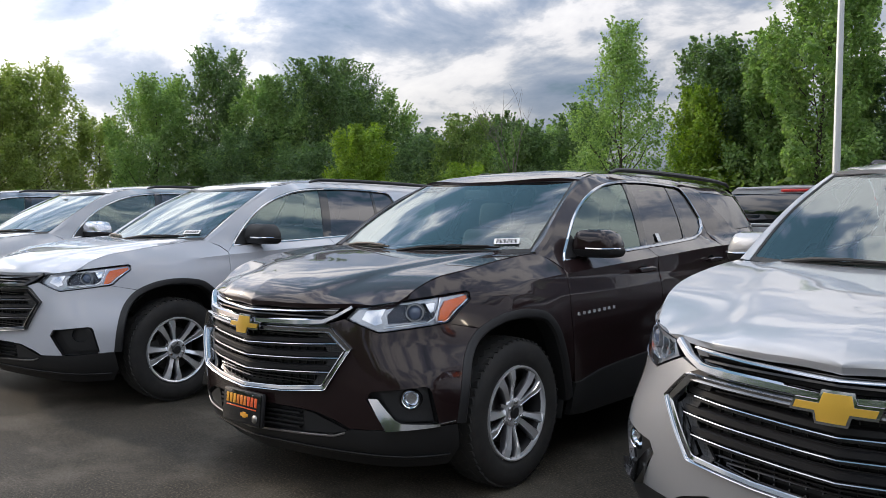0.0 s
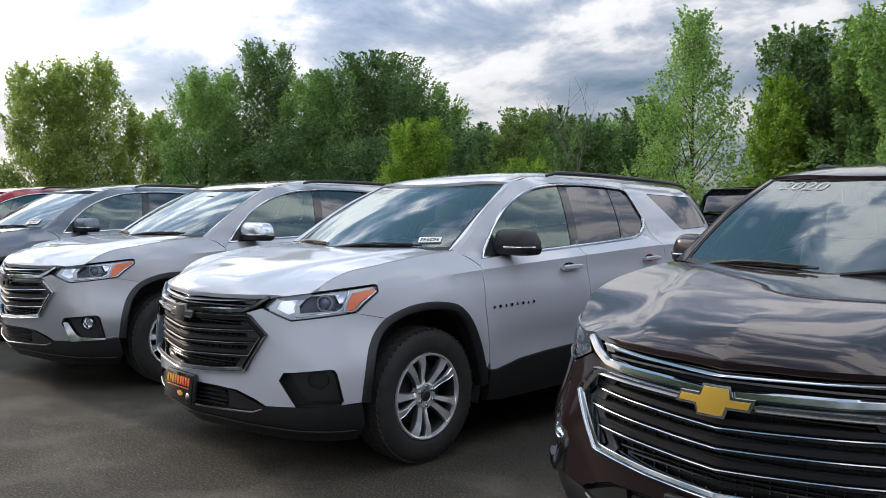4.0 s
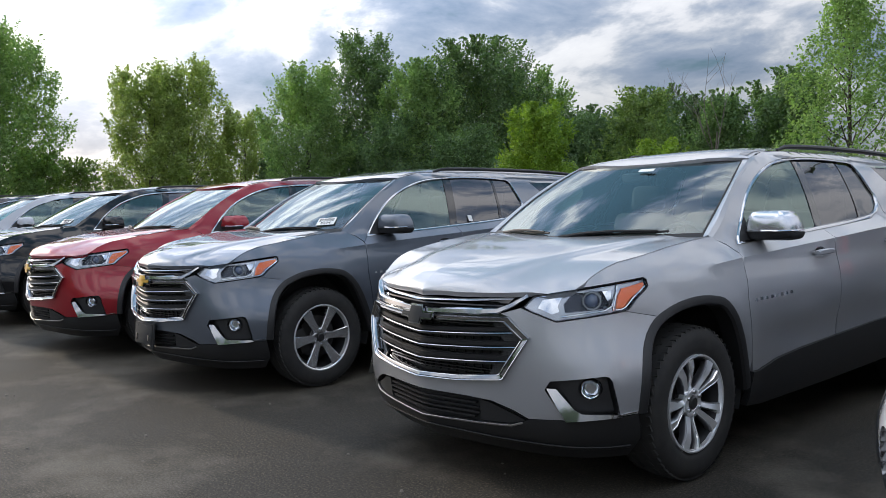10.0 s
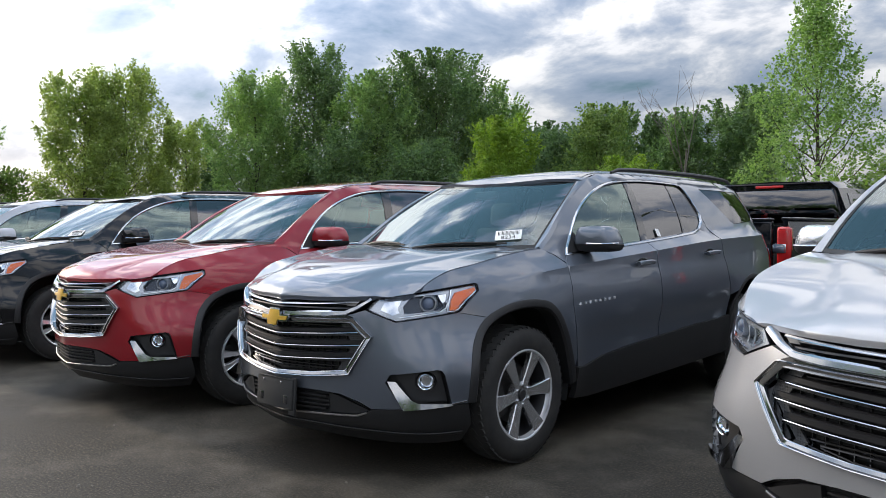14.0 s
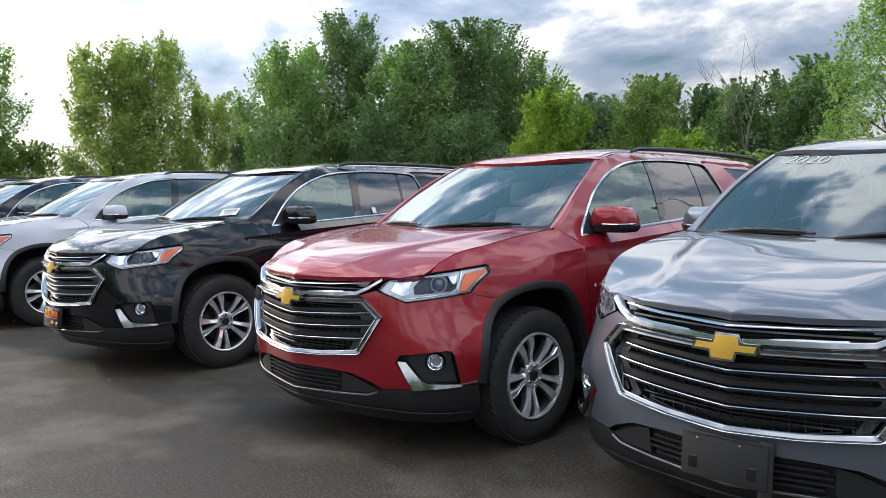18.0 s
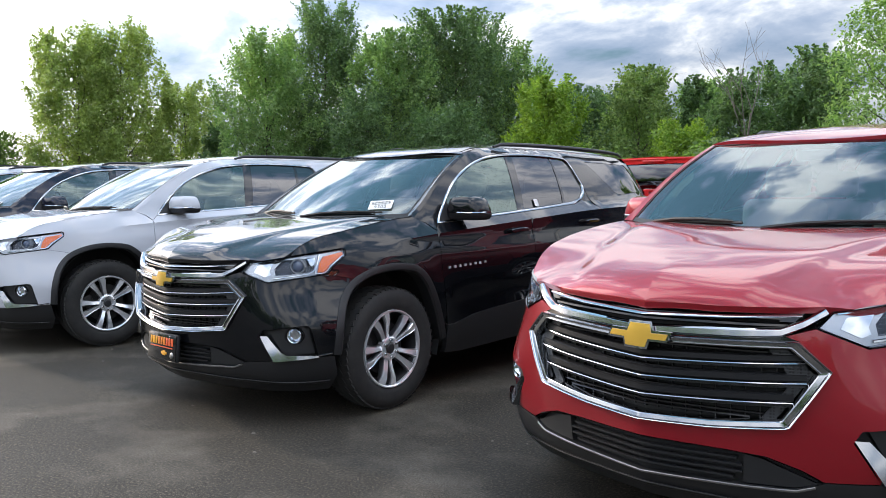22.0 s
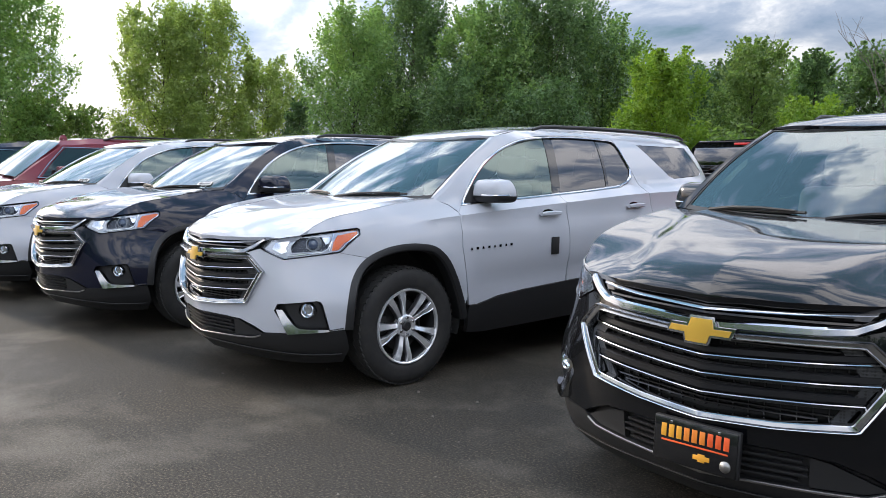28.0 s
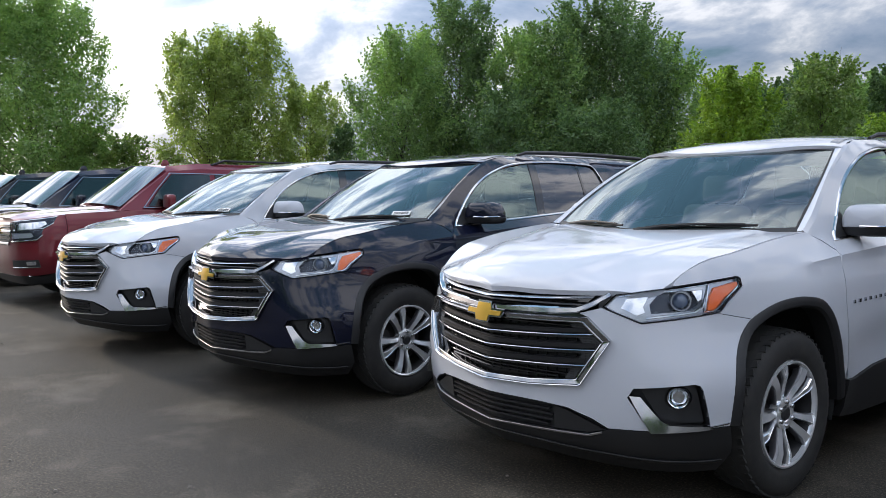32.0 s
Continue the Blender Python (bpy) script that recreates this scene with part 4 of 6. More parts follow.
    emblem = kit.add("emblem", sheet(em, (), .03, skin, .029, .012), "emblem_rim", gr)
    kit.add("emblem_face", sheet([tuple(p) for p in inward(em, .0085)], (), .03, skin, .033, .004), "emblem", emblem)
    # head lamps
    for a in (1, -1):
        def fl(poly):
            return [(a * s, z) for s, z in poly]
        inner_lamp = [tuple(p) for p in inward(LAMP, .004)]
        hl = kit.add("headlamp", sheet(fl(inner_lamp), (), .05, skin, -.055, -.06), "lamp_dark")
        kit.add("lamp_rim", ring(fl(LAMP), fl([tuple(p) for p in inward(LAMP, .0045)]), skin, [(0, -.012), (.3, .002), (1, -.002), (1, -.02)], 120), "gloss", hl)
        pocket = [(0.839, 0.975), (1.042, 0.987), (1.025, 0.920), (0.988, 0.901), (0.798, 0.886), (0.790, 0.925)]
        kit.add("lamp_bezel", sheet(fl([tuple(p) for p in inward(LAMP, .005)]), [fl(pocket)], .03, skin, -.020, .03), "lamp_grey", hl)
        kit.add("reflector", sheet(fl([(.668, .908), (.690, .946), (.785, .958), (.762, .916), (.770, .893), (.735, .880)]), (), .03, skin, -.014, .02), "reflector", hl)
        kit.add("inner_reflector", sheet(fl([(0.988, 0.981), (1.047, 0.987), (1.030, 0.946), (1.012, 0.937)]), (), .03, skin, -.026, .02), "reflector", hl)
        kit.add("light_strip", band(fl([(0.775, 0.870), (0.897, 0.884), (0.988, 0.895), (1.024, 0.914), (1.048, 0.966)]), .005, skin, -.010, .012), "reflector", hl)
        kit.add("light_strip", band(fl([(.66, .958), (.86, .988), (1.05, 1.010), (1.205, 1.029)]), .0045, skin, -.010, .012), "reflector", hl)
        kit.add("light_strip", band(fl([(1.062, 1.006), (1.046, .958), (1.028, .896), (1.072, .897), (1.098, .908), (1.138, .946), (1.216, 1.000)]), .0045, skin, -.008, .012), "reflector", hl)
        kit.add("marker", sheet(fl([(1.060, .955), (1.086, .992), (1.210, 1.016), (1.214, 1.000), (1.125, .947), (1.084, .905), (1.046, .902)]), (), .03, skin, -.010, .02), "amber", hl, label="amber side marker")
        c = skin(a * .930, .940, -.026)
        nrm = Vector(skin(a * .930, .940, .02) - c)
        turn = Vector((1, 0, 0)).rotation_difference(Vector((nrm.x, nrm.y * 1.0 - .02, nrm.z))).to_matrix().to_4x4()
        pm = Matrix.Translation(c) @ turn
        kit.add("projector", lathe([(-.03, .050), (.004, .044), (.010, .042), (.010, .036), (-.01, .033)], 28), "lamp_grey", hl, at=pm)
        kit.add("projector_lens", lathe([(-.012, .034), (.0, .031), (.009, .022), (.013, .010), (.014, .0005)], 24), "bulb", hl, at=pm)
        kit.add("lens", sheet(fl([tuple(p) for p in inward(LAMP, .006)]), (), .06, skin, .001, 0), "lens", hl)
        # fog lamp pocket
        fog = kit.add("fog_pocket", sheet(fl(FOG), (), .05, skin, -.055, -.055), "plastic")
        kit.add("pocket_face", sheet(fl([(.765, .578), (.965, .600), (.992, .575), (1.030, .440), (.86, .432)]), [fl([(.918 + .056 * math.cos(t), .546 + .050 * math.sin(t)) for t in np.linspace(0, 2 * math.pi, 18, endpoint=False)])], .04, skin, -.03, .03), "plastic", fog)
        kit.add("bezel_wing", sheet(fl([(.716, .545), (.762, .545), (.840, .456), (.872, .438), (1.032, .432), (1.040, .421), (.802, .402)]), (), .03, lambda s, z, o=0.0: skin(s, z, o + (.50 - np.asarray(z)) * .30), .002, .03), "trim_fog", fog, tag="fog", label="bright angled bezel")
        kit.add("bezel_strip", band(fl([(1.030, .424), (1.118, .436)]), .004, skin, .006, .012), "trim_fog", fog, tag="fog")
        c = skin(a * .918, .546, -.030)
        fm = Matrix.Translation(c) @ Vector((1, 0, 0)).rotation_difference(Vector((a * .45, -.89, 0))).to_matrix().to_4x4()
        fl_lamp = kit.add("fog_lamp", lathe([(-.02, .048), (.004, .046), (.010, .042), (.008, .038), (-.008, .024), (-.010, .0005)], 30), "reflector", fog, at=fm, tag="fog")
        kit.add("fog_lens", lathe([(.004, .042), (.014, .032), (.018, .018), (.019, .0005)], 24), "lens", fl_lamp, at=fm, tag="fog")
    # lower intake
    low = kit.add("lower_intake", sheet(INTAKE, (), .06, skin, -.035, -.035), "plastic")
    for z0, w in ((.442, .34), (.418, .36), (.394, .36), (.372, .33)):
        kit.add("intake_bar", band([(-w, z0), (0, z0 - .004), (w, z0)], .005, skin, -.008, .03), "plastic", low)
    for a in (1, -1):
        kit.add("intake_blank", sheet([(a * .365, .462), (a * .43, .452), (a * .61, .386), (a * .54, .366), (a * .365, .358)], (), .05, skin, -.010, .025), "plastic", low)
    # mirrors
    rings = []
    MIRROR = np.array((-.022, -.05, 0))
    for y, w, h, dx in ((.690, .001, .001, 0), (.692, .10, .03, .0), (.700, .165, .065, .0), (.718, .195, .086, 0), (.765, .205, .094, .003), (.83, .205, .092, .006), (.845, .19, .084, .006), (.835, .165, .070, .006), (.83, .02, .02, .006), (.83, .001, .001, .006)):
        t = np.linspace(0, 2 * np.pi, 36, endpoint=False)
        c, s = np.cos(t), np.sin(t)
        x = .980 + dx + w * .59 * np.sign(c) * np.abs(c) ** .34
        # the cap narrows upwards and its outer corner is cut
        z = 1.268 + .86 * h * np.sign(s) * np.abs(s) ** .45
        x = x - .18 * (x - .95) * np.clip((z - 1.26) / .09, 0, 1) + .10 * (.95 - x) * np.clip((z - 1.26) / .09, 0, 1)
        rings.append(np.stack([x, np.full(36, y) + (x - .93) * .30, z], -1))
    mv, mf = np.concatenate(rings) + MIRROR, grid_faces(len(rings), 36, True)
    mir = kit.add("mirror_cap", (mv, mf), "mirror", both=True)
    bowl = (mv - mv.mean(0)) * np.array((1.03, 1.05, 1.06)) + mv.mean(0)
    bowl[:, 2] = np.minimum(bowl[:, 2], 1.232)
    kit.add("mirror_base", (bowl, mf), "plastic", mir, both=True)
    kit.add("mirror_stalk", block((.14, .085, .04), (.88, .73, 1.212), .014), "plastic", mir, both=True)
    kit.add("mirror_foot", sheet([(.53, 1.178), (.62, 1.275), (.66, 1.31), (.70, 1.19)], (), .05, flank, .008, .02), "plastic", mir, both=True)
    sig = np.array([(.955, .698, 1.236), (1.03, .718, 1.234), (1.09, .755, 1.236), (1.118, .81, 1.238)])
    kit.add("indicator", tube(sig + MIRROR, .0065, 6), "chrome", mir, both=True)
    # handles and badge marks
    for y, z, d in ((1.30, 1.098, d1), (2.34, 1.142, d2)):
        pts = [(y - .10, z - .004), (y - .05, z), (y + .05, z + .004), (y + .10, z + .004)]
        bowl = [(y + .066 * math.cos(t), z + .004 + .027 * math.sin(t)) for t in np.linspace(0, 2 * math.pi, 16, endpoint=False)]
        # flat black oval: the shade inside the handle's bowl drawn as a sheet
        kit.add("handle_bowl_shade", sheet(bowl, (), .03, flank, .0015, 0), "handle_shade", d, both=True)
        kit.add("handle", band(pts, [.012, .017, .017, .013], flank, .044, .026, .02), "handle", d, both=True)
        kit.add("handle_post", block((.035, .022, .016), tuple(flank(y - .088, z - .003, .008)), .004), "handle", d, both=True)
        kit.add("handle_post", block((.035, .022, .016), tuple(flank(y + .088, z + .004, .008)), .004), "handle", d, both=True)
    line_text(kit, d1)
    # dark ditch mouldings from the windscreen's corner to the rails
    ditch = []
    for y in np.linspace(1.08, 3.70, 40):
        e = flank(y, ROOF_EDGE(y))
        for x in (e[0] - .075 - .012 * (y < 1.3), e[0] - .030):
            u = x / e[0]
            ditch.append((x, y, e[2] + (ROOF_TOP(y) - e[2]) * (1 - abs(u) ** 2.6) + .005))
    kit.add("ditch_moulding", (np.array(ditch), grid_faces(40, 2)), "gloss", both=True)
    # roof rails
    yy = np.linspace(1.50, 3.62, 24)
    base = np.array([flank(y, 1.722) for y in yy])
    k = np.sin(np.pi * (yy - 1.50) / 2.12).clip(0) ** .28
    rail = np.stack([base[:, 0] + .012, yy, 1.736 + .040 * k], -1)
    kit.add("roof_rail", tube(rail, .010 + .008 * k, 8), "rail", both=True)
    # cabin
    dash_u = np.linspace(-.80, .80, 17)
    dash = np.concatenate([np.stack([dash_u * w, y + .12 * (dash_u / .8) ** 2, np.full(17, z)], -1) for w, y, z in ((.92, .06, 1.12), (1, .30, 1.155), (1, .52, 1.14), (1, .60, 1.06), (1, .58, .75))])
    kit.add("dashboard", (dash, grid_faces(5, 17)), "interior")
    kit.add("floor_pan", block((1.6, 3.4, .06), (0, 2.1, .42), .01), "interior")
    wheel_t = np.linspace(0, 2 * np.pi, 29)
    sw = np.stack([.38 + .185 * np.cos(wheel_t), .72 + .055 * np.sin(wheel_t), 1.10 + .172 * np.sin(wheel_t)], -1)
    st = kit.add("steering_wheel", tube(sw, .016, 8), "interior")
    kit.add("steering_hub", block((.15, .05, .11), (.38, .70, 1.10), .02), "interior", st)
    for x in (-.38, .38):
        for y in (1.25, 2.2):
            seat = kit.add("seat_back", block((.50, .14, .62), (x, y + .14, 1.03), .06, 3, Matrix.Rotation(-.22, 4, "X")), "seat")
            kit.add("seat_cushion", block((.52, .50, .16), (x, y - .16, .72), .06, 3), "seat", seat)
            kit.add("headrest", block((.27, .10, .19), (x, y + .24, 1.44), .045, 3, Matrix.Rotation(-.15, 4, "X")), "seat", seat)
    kit.add("inside_mirror", block((.20, .03, .06), (0, .80, 1.565), .015, 2, Matrix.Rotation(.2, 4, "X")), "interior")
    wheel_parts(kit, style)
    return kit


def trim_roles(body, **over):
    r = dict(default=PLASTIC, paint=PAINT[body], glass=GLASS, side_glass=SIDE_GLASS, privacy=PRIVACY, trim=CHROME, trim_grille=CHROME, trim_bar=CHROME, trim_fog=CHROME, strip=STEEL,
             grille_dark=GLOSS, slat=SLAT, grid=GRID, liner=LINER, plastic=PLASTIC, gloss=GLOSS, seal=SEAL, emblem=GOLD, emblem_rim=CHROME, reflector=REFLECTOR, lamp_grey=LAMP_GREY, lamp_dark=LAMP_DARK,
             bulb=BULB, amber=AMBER, tail=TAIL, lens=LENS, mirror=PAINT[body], chrome=CHROME, handle=PAINT[body], handle_shade=GLOSS, badge=CHROME if body in ("white", "silver") else ALU, rail=PLASTIC, interior=INTERIOR, seat=SEAT,
             rubber=RUBBER, alloy=ALU, rim=ALU, nut=CAP, lug=LUG, disc=DISC, steel=STEEL, barrel_five=ALU_SHADED, blade=BLADE, barrel_six=ALU_SHADED)
    r.update(over)
    return r


# ---- the row of cars ----
FIVE, SIX = crossover("five"), crossover("six")
ROW = "row of parked crossovers"


def park(x, y, turn):
    return pose(x, y, 0, 0, 0, turn)


CAR = []
CAR.append(FIVE.place("crossover", park(-.60, 1.89, -1.8), trim_roles("silver"), "silver crossover with chrome grille and gold emblem", "car", ROW))
CAR.append(FIVE.place("crossover", park(-3.33, 1.78, -.4), trim_roles("maroon"), "very dark cherry crossover with chrome grille and dealer plate", "car", ROW))
CAR.append(FIVE.place("crossover", park(-6.36, 1.64, -1.4), trim_roles("white", trim_grille=GLOSS, trim_bar=GLOSS, emblem=DARK_EMBLEM, emblem_rim=STEEL, mirror=PLASTIC),
                 "white crossover with all-black grille and black mirrors", "car", ROW, skip=("fog",)))
CAR.append(FIVE.place("crossover", park(-9.28, 1.65, -.6), trim_roles("silver", emblem=DARK_EMBLEM, mirror=SATIN), "silver crossover with dark emblem and chrome mirrors", "car", ROW))
CAR.append(SIX.place("crossover", park(-12.43, 1.44, 1.1), trim_roles("grey", alloy=ALU_SIX), "steel-grey crossover with six-spoke wheels and empty plate bracket", "car", ROW))
CAR.append(FIVE.place("crossover", park(-14.84, 1.21, -.4), trim_roles("red"), "deep red crossover with chrome grille", "car", ROW))
CAR.append(FIVE.place("crossover", park(-17.96, 1.0, 1.7), trim_roles("black"), "black crossover with chrome grille and dealer plate", "car", ROW))
CAR.append(FIVE.place("crossover", park(-21.36, .82, -2.7), trim_roles("white"), "white crossover with chrome grille and black door tag", "car", ROW))
CAR.append(FIVE.place("crossover", park(-23.98, .61, 1.6), trim_roles("navy"), "dark navy crossover with chrome grille", "car", ROW))
CAR.append(FIVE.place("crossover", park(-26.45, .36, 3.0), trim_roles("white"), "white crossover with chrome grille", "car", ROW))

# ---- plates, labels and tags on the cars ----
def words(text, size, m, material, parent, name="lettering", thin=0.0):
    curve = bpy.data.curves.new("lettering", "FONT")
    curve.body, curve.size, curve.align_x, curve.align_y, curve.extrude = text, size, "CENTER", "CENTER", .0006
    curve.offset = thin
    temp = bpy.data.objects.new("lettering", curve)
    scene.collection.objects.link(temp)
    me = bpy.data.meshes.new_from_object(temp.evaluated_get(bpy.context.evaluated_depsgraph_get()))
    bpy.data.objects.remove(temp)
    me.materials.clear()
    me.materials.append(material)
    ob = new(name, me)
    ob.parent = parent
    ob.matrix_basis = m
    return ob


def slab(name, size, m, material, parent, bevel=.002):
    ob = new(name, mesh_from(name, *block(size, bevel=bevel), sharp=35))
    ob.data.materials.append(material)
    ob.parent = parent
    ob.matrix_basis = m
    return ob


def dealer_plate(car, bare=False):
    """Black plate on a bracket below the grille, with coloured bars where the dealer's name stands."""
    base = Matrix.Translation((0, -1.012, .435)) @ pose(0, 0, 0, 90 - 4, 0, 0)
    bracket = slab("plate_bracket", (.325, .165, .022), base, PLASTIC, car, .006)
    if bare:
        bracket.data.materials[0] = LINER
        for x in (-.10, .06):
            slab("screw", (.012, .012, .006), Matrix.Translation((x, .058, .012)), CHROME, bracket)
        for x in (-.115, .105):
            slab("slot", (.035, .045, .004), Matrix.Translation((x, -.03, .0105)), GLOSS, bracket)
        slab("tab", (.05, .20, .016), Matrix.Translation((.15, -.01, -.006)), LINER, bracket, .004)
        slab("rib", (.29, .008, .006), Matrix.Translation((0, .078, .010)), LINER, bracket, .002)
        return
    plate = slab("dealer_plate", (.312, .155, .006), Matrix.Translation((0, 0, .015)), GLOSS, bracket, .002)
    for i in range(9):
        slab("coloured_bar", (.020, .046, .003), Matrix.Translation((-.118 + i * .0295, .034, .004)), (LETTER_YELLOW, LETTER_ORANGE, LETTER_RED)[i // 3], plate, .0008)
    slab("coloured_line", (.25, .006, .003), Matrix.Translation((0, -.002, .004)), LETTER_RED, plate, .0008)
    slab("emblem_shape", (.062, .016, .003), Matrix.Translation((.03, -.036, .004)), LETTER_YELLOW, plate, .0008)
    slab("emblem_shape", (.026, .028, .003), Matrix.Translation((.03, -.036, .0042)), LETTER_YELLOW, plate, .0008)
    disc = new("round_shape", mesh_from("round_shape", *lathe([(0, .020), (.003, .020), (.003, .0005)], 20)))
    disc.data.materials.append(STEEL)
    disc.parent = plate
    disc.matrix_basis = Matrix.Translation((.118, -.044, .003)) @ pose(0, 0, 0, 0, -90, 0)
    for x in (-.09, .09):
        slab("screw", (.010, .010, .004), Matrix.Translation((x, .066, .004)), CHROME, plate)


def stock_label(car, u, v, number=None, tilt=0.0):
    tall = .100 if number else .052
    """White paper label behind the windscreen's lower edge, with a bar code."""
    p, q, r = (Vector(screen_point(a, b)) for a, b in ((u, v), (u + .02, v), (u, v + .05)))
    ex = (q - p).normalized()
    ey = ((r - p) - ex * (r - p).dot(ex)).normalized()
    ez = ex.cross(ey)
    m = Matrix((ex, ey, ez)).transposed().to_4x4()
    m.translation = p + ez * .008
    label = slab("stock_label", (.165 if number else .145, tall, .002), m @ pose(0, 0, 0, 0, 0, tilt), LABEL, car, .0005)
    for i in range(17):
        slab("code_bar", ((.0055, .0035, .0025)[i % 3], .040 if number else .034, .001), Matrix.Translation(((-.064 + i * .008) * (1 if number else .88), .020 if number else 0, .0015)), INK, label, 0)
    if number:
        words(number, .046, Matrix.Translation((0, -.026, .0016)), INK, label)


def rear_tag(car):
    p, n = Vector(flank(1.72, 1.30, .0)), Vector((.9, 0, .42))
    slab("window_label", (.002, .05, .06), Matrix.Translation(p) @ pose(0, 0, 0, 0, -25, 0), LABEL, car, 0)


dealer_plate(CAR[1]), dealer_plate(CAR[2]), dealer_plate(CAR[6]), dealer_plate(CAR[4], True)
stock_label(CAR[1], .80, .125)
stock_label(CAR[2], .80, .125)
stock_label(CAR[4], .75, .165, "8234", 3)
stock_label(CAR[6], .71, .165, "9302", 2)
stock_label(CAR[8], .72, .11)
stock_label(CAR[9], .74, .10)
for i in (1, 4, 6):
    rear_tag(CAR[i])
CHALK = mat("white_window_marker", (.45, .46, .46), .7)


def glass_writing(text, tall, u, v, car):
    """Words that lie on the curved windscreen, a little aslant."""
    ob = words(text, tall, Matrix(), CHALK, car, "window_writing", -.0035)
    wide = np.linalg.norm(np.subtract(screen_point(u + .1, v), screen_point(u - .1, v))) / .2
    high = np.linalg.norm(np.subtract(screen_point(u, v + .05), screen_point(u, v - .05))) / .1
    for w in ob.data.vertices:
        x, y = w.co.x * .995 + w.co.y * .105, w.co.y * .995 - w.co.x * .105
        w.co = Vector(screen_point(u + x / wide, v + y / high)) + Vector((0, -.52, .85)) * (.004 + w.co.z)


# the year, written in white on the glass
for i, u, tall in ((1, -.62, .14), (2, -.66, .12), (4, -.58, .14)):
    glass_writing("2020", tall, u, .88, CAR[i])
p = Vector(screen_point(.18, .86)) + Vector((0, -.008, .012))
slab("window_label", (.11, .035, .002), Matrix.Translation(p) @ pose(0, 0, 0, 30, 0, 0), LABEL, CAR[3], 0)
tag = tagged(slab("door_tag", (.004, .085, .13), Matrix.Translation(flank(1.346, .859, .006)), SEAL, CAR[7], .001), "")

# ---- trees ----
def leaf_material(name, low, high, glow):
    m = bpy.data.materials.new(name)
    m.use_nodes = True
    n, l, b = nodes_of(m)
    geo = n.new("ShaderNodeNewGeometry")
    r = ramp(m, geo.outputs["Random Per Island"], [(0, low), (1, high)])
    l.new(r.outputs["Color"], b.inputs["Base Color"])
    b.inputs["Roughness"].default_value = .6
    trans, mixer = n.new("ShaderNodeBsdfTranslucent"), n.new("ShaderNodeMixShader")
    bright = n.new("ShaderNodeMix")
    bright.data_type, bright.blend_type = "RGBA", "MULTIPLY"
    bright.inputs["Factor"].default_value = 1
    bright.inputs["B"].default_value = (*glow, 1)
    l.new(r.outputs["Color"], bright.inputs["A"])
    l.new(bright.outputs["Result"], trans.inputs["Color"])
    mixer.inputs["Fac"].default_value = .5
    l.new(b.outputs[0], mixer.inputs[1])
    l.new(trans.outputs[0], mixer.inputs[2])
    l.new(mixer.outputs[0], n["Material Output"].inputs["Surface"])
    return m


LEAF = {
    "maple": leaf_material("maple_leaves", (.138, .226, .084), (.262, .362, .142), (1.5, 1.7, .8)),
    # dark trees' green, with the shade of lower maple crowns put into it
    "dark": leaf_material("dark_shaded_leaves", (.076, .134, .062), (.156, .234, .100), (1.4, 1.6, .8)),
    "poplar": leaf_material("poplar_leaves", (.200, .262, .086), (.335, .405, .150), (1.5, 1.6, .7)),
    "bright": leaf_material("young_maple_leaves", (.132, .222, .030), (.240, .345, .056), (1.5, 1.6, .6)),
    "brush": leaf_material("brush_leaves", (.110, .168, .052), (.210, .280, .092), (1.4, 1.6, .8)),
}
BARK = mat("bark", (.07, .055, .045), .9)
relief(BARK, noise_tex(BARK, 12, 5).outputs["Fac"], .6, .03)


def leaves_mesh(name, centre, size, rng, normal=None, aspect=.66):
    """Many small four-cornered leaves; normal: the way that each one faces, more or less."""
    n = len(centre)
    if normal is None:
        normal = rng.normal(size=(n, 3))
    normal = normal / (np.linalg.norm(normal, axis=1)[:, None] + 1e-9)
    d = np.cross(normal, rng.normal(size=(n, 3)))
    d /= np.linalg.norm(d, axis=1)[:, None] + 1e-9
    e = np.cross(normal, d)
    size = np.broadcast_to(size, (n,))[:, None] * rng.uniform(.65, 1.35, (n, 1))
    quad = np.stack([centre - d * size * .5, centre + e * size * aspect * .5 + d * size * .08, centre + d * size * .5, centre - e * size * aspect * .5 + d * size * .08], 1).reshape(-1, 3)
    me = bpy.data.meshes.new(name)
    me.vertices.add(4 * n)
    me.vertices.foreach_set("co", quad.astype(np.float32).ravel())
    me.loops.add(4 * n)
    me.loops.foreach_set("vertex_index", np.arange(4 * n, dtype=np.int32))
    me.polygons.add(n)
    me.polygons.foreach_set("loop_start", np.arange(0, 4 * n, 4, dtype=np.int32))
    me.update(calc_edges=True)
    return me


def unit(v):
    return v / (np.linalg.norm(v, axis=-1)[..., None] + 1e-9)


PROFILE = {"maple": lambda h: max(.12, math.sin(math.pi * min(1, .12 + .82 * h)) ** .7), "poplar": lambda h: .35 + .65 * math.sin(math.pi * (.15 + .75 * h)),
           "cone": lambda h: 1.5 * max(.06, 1 - h) ** .75, "dome": lambda h: max(.1, 1 - h ** 2.2) ** .5}


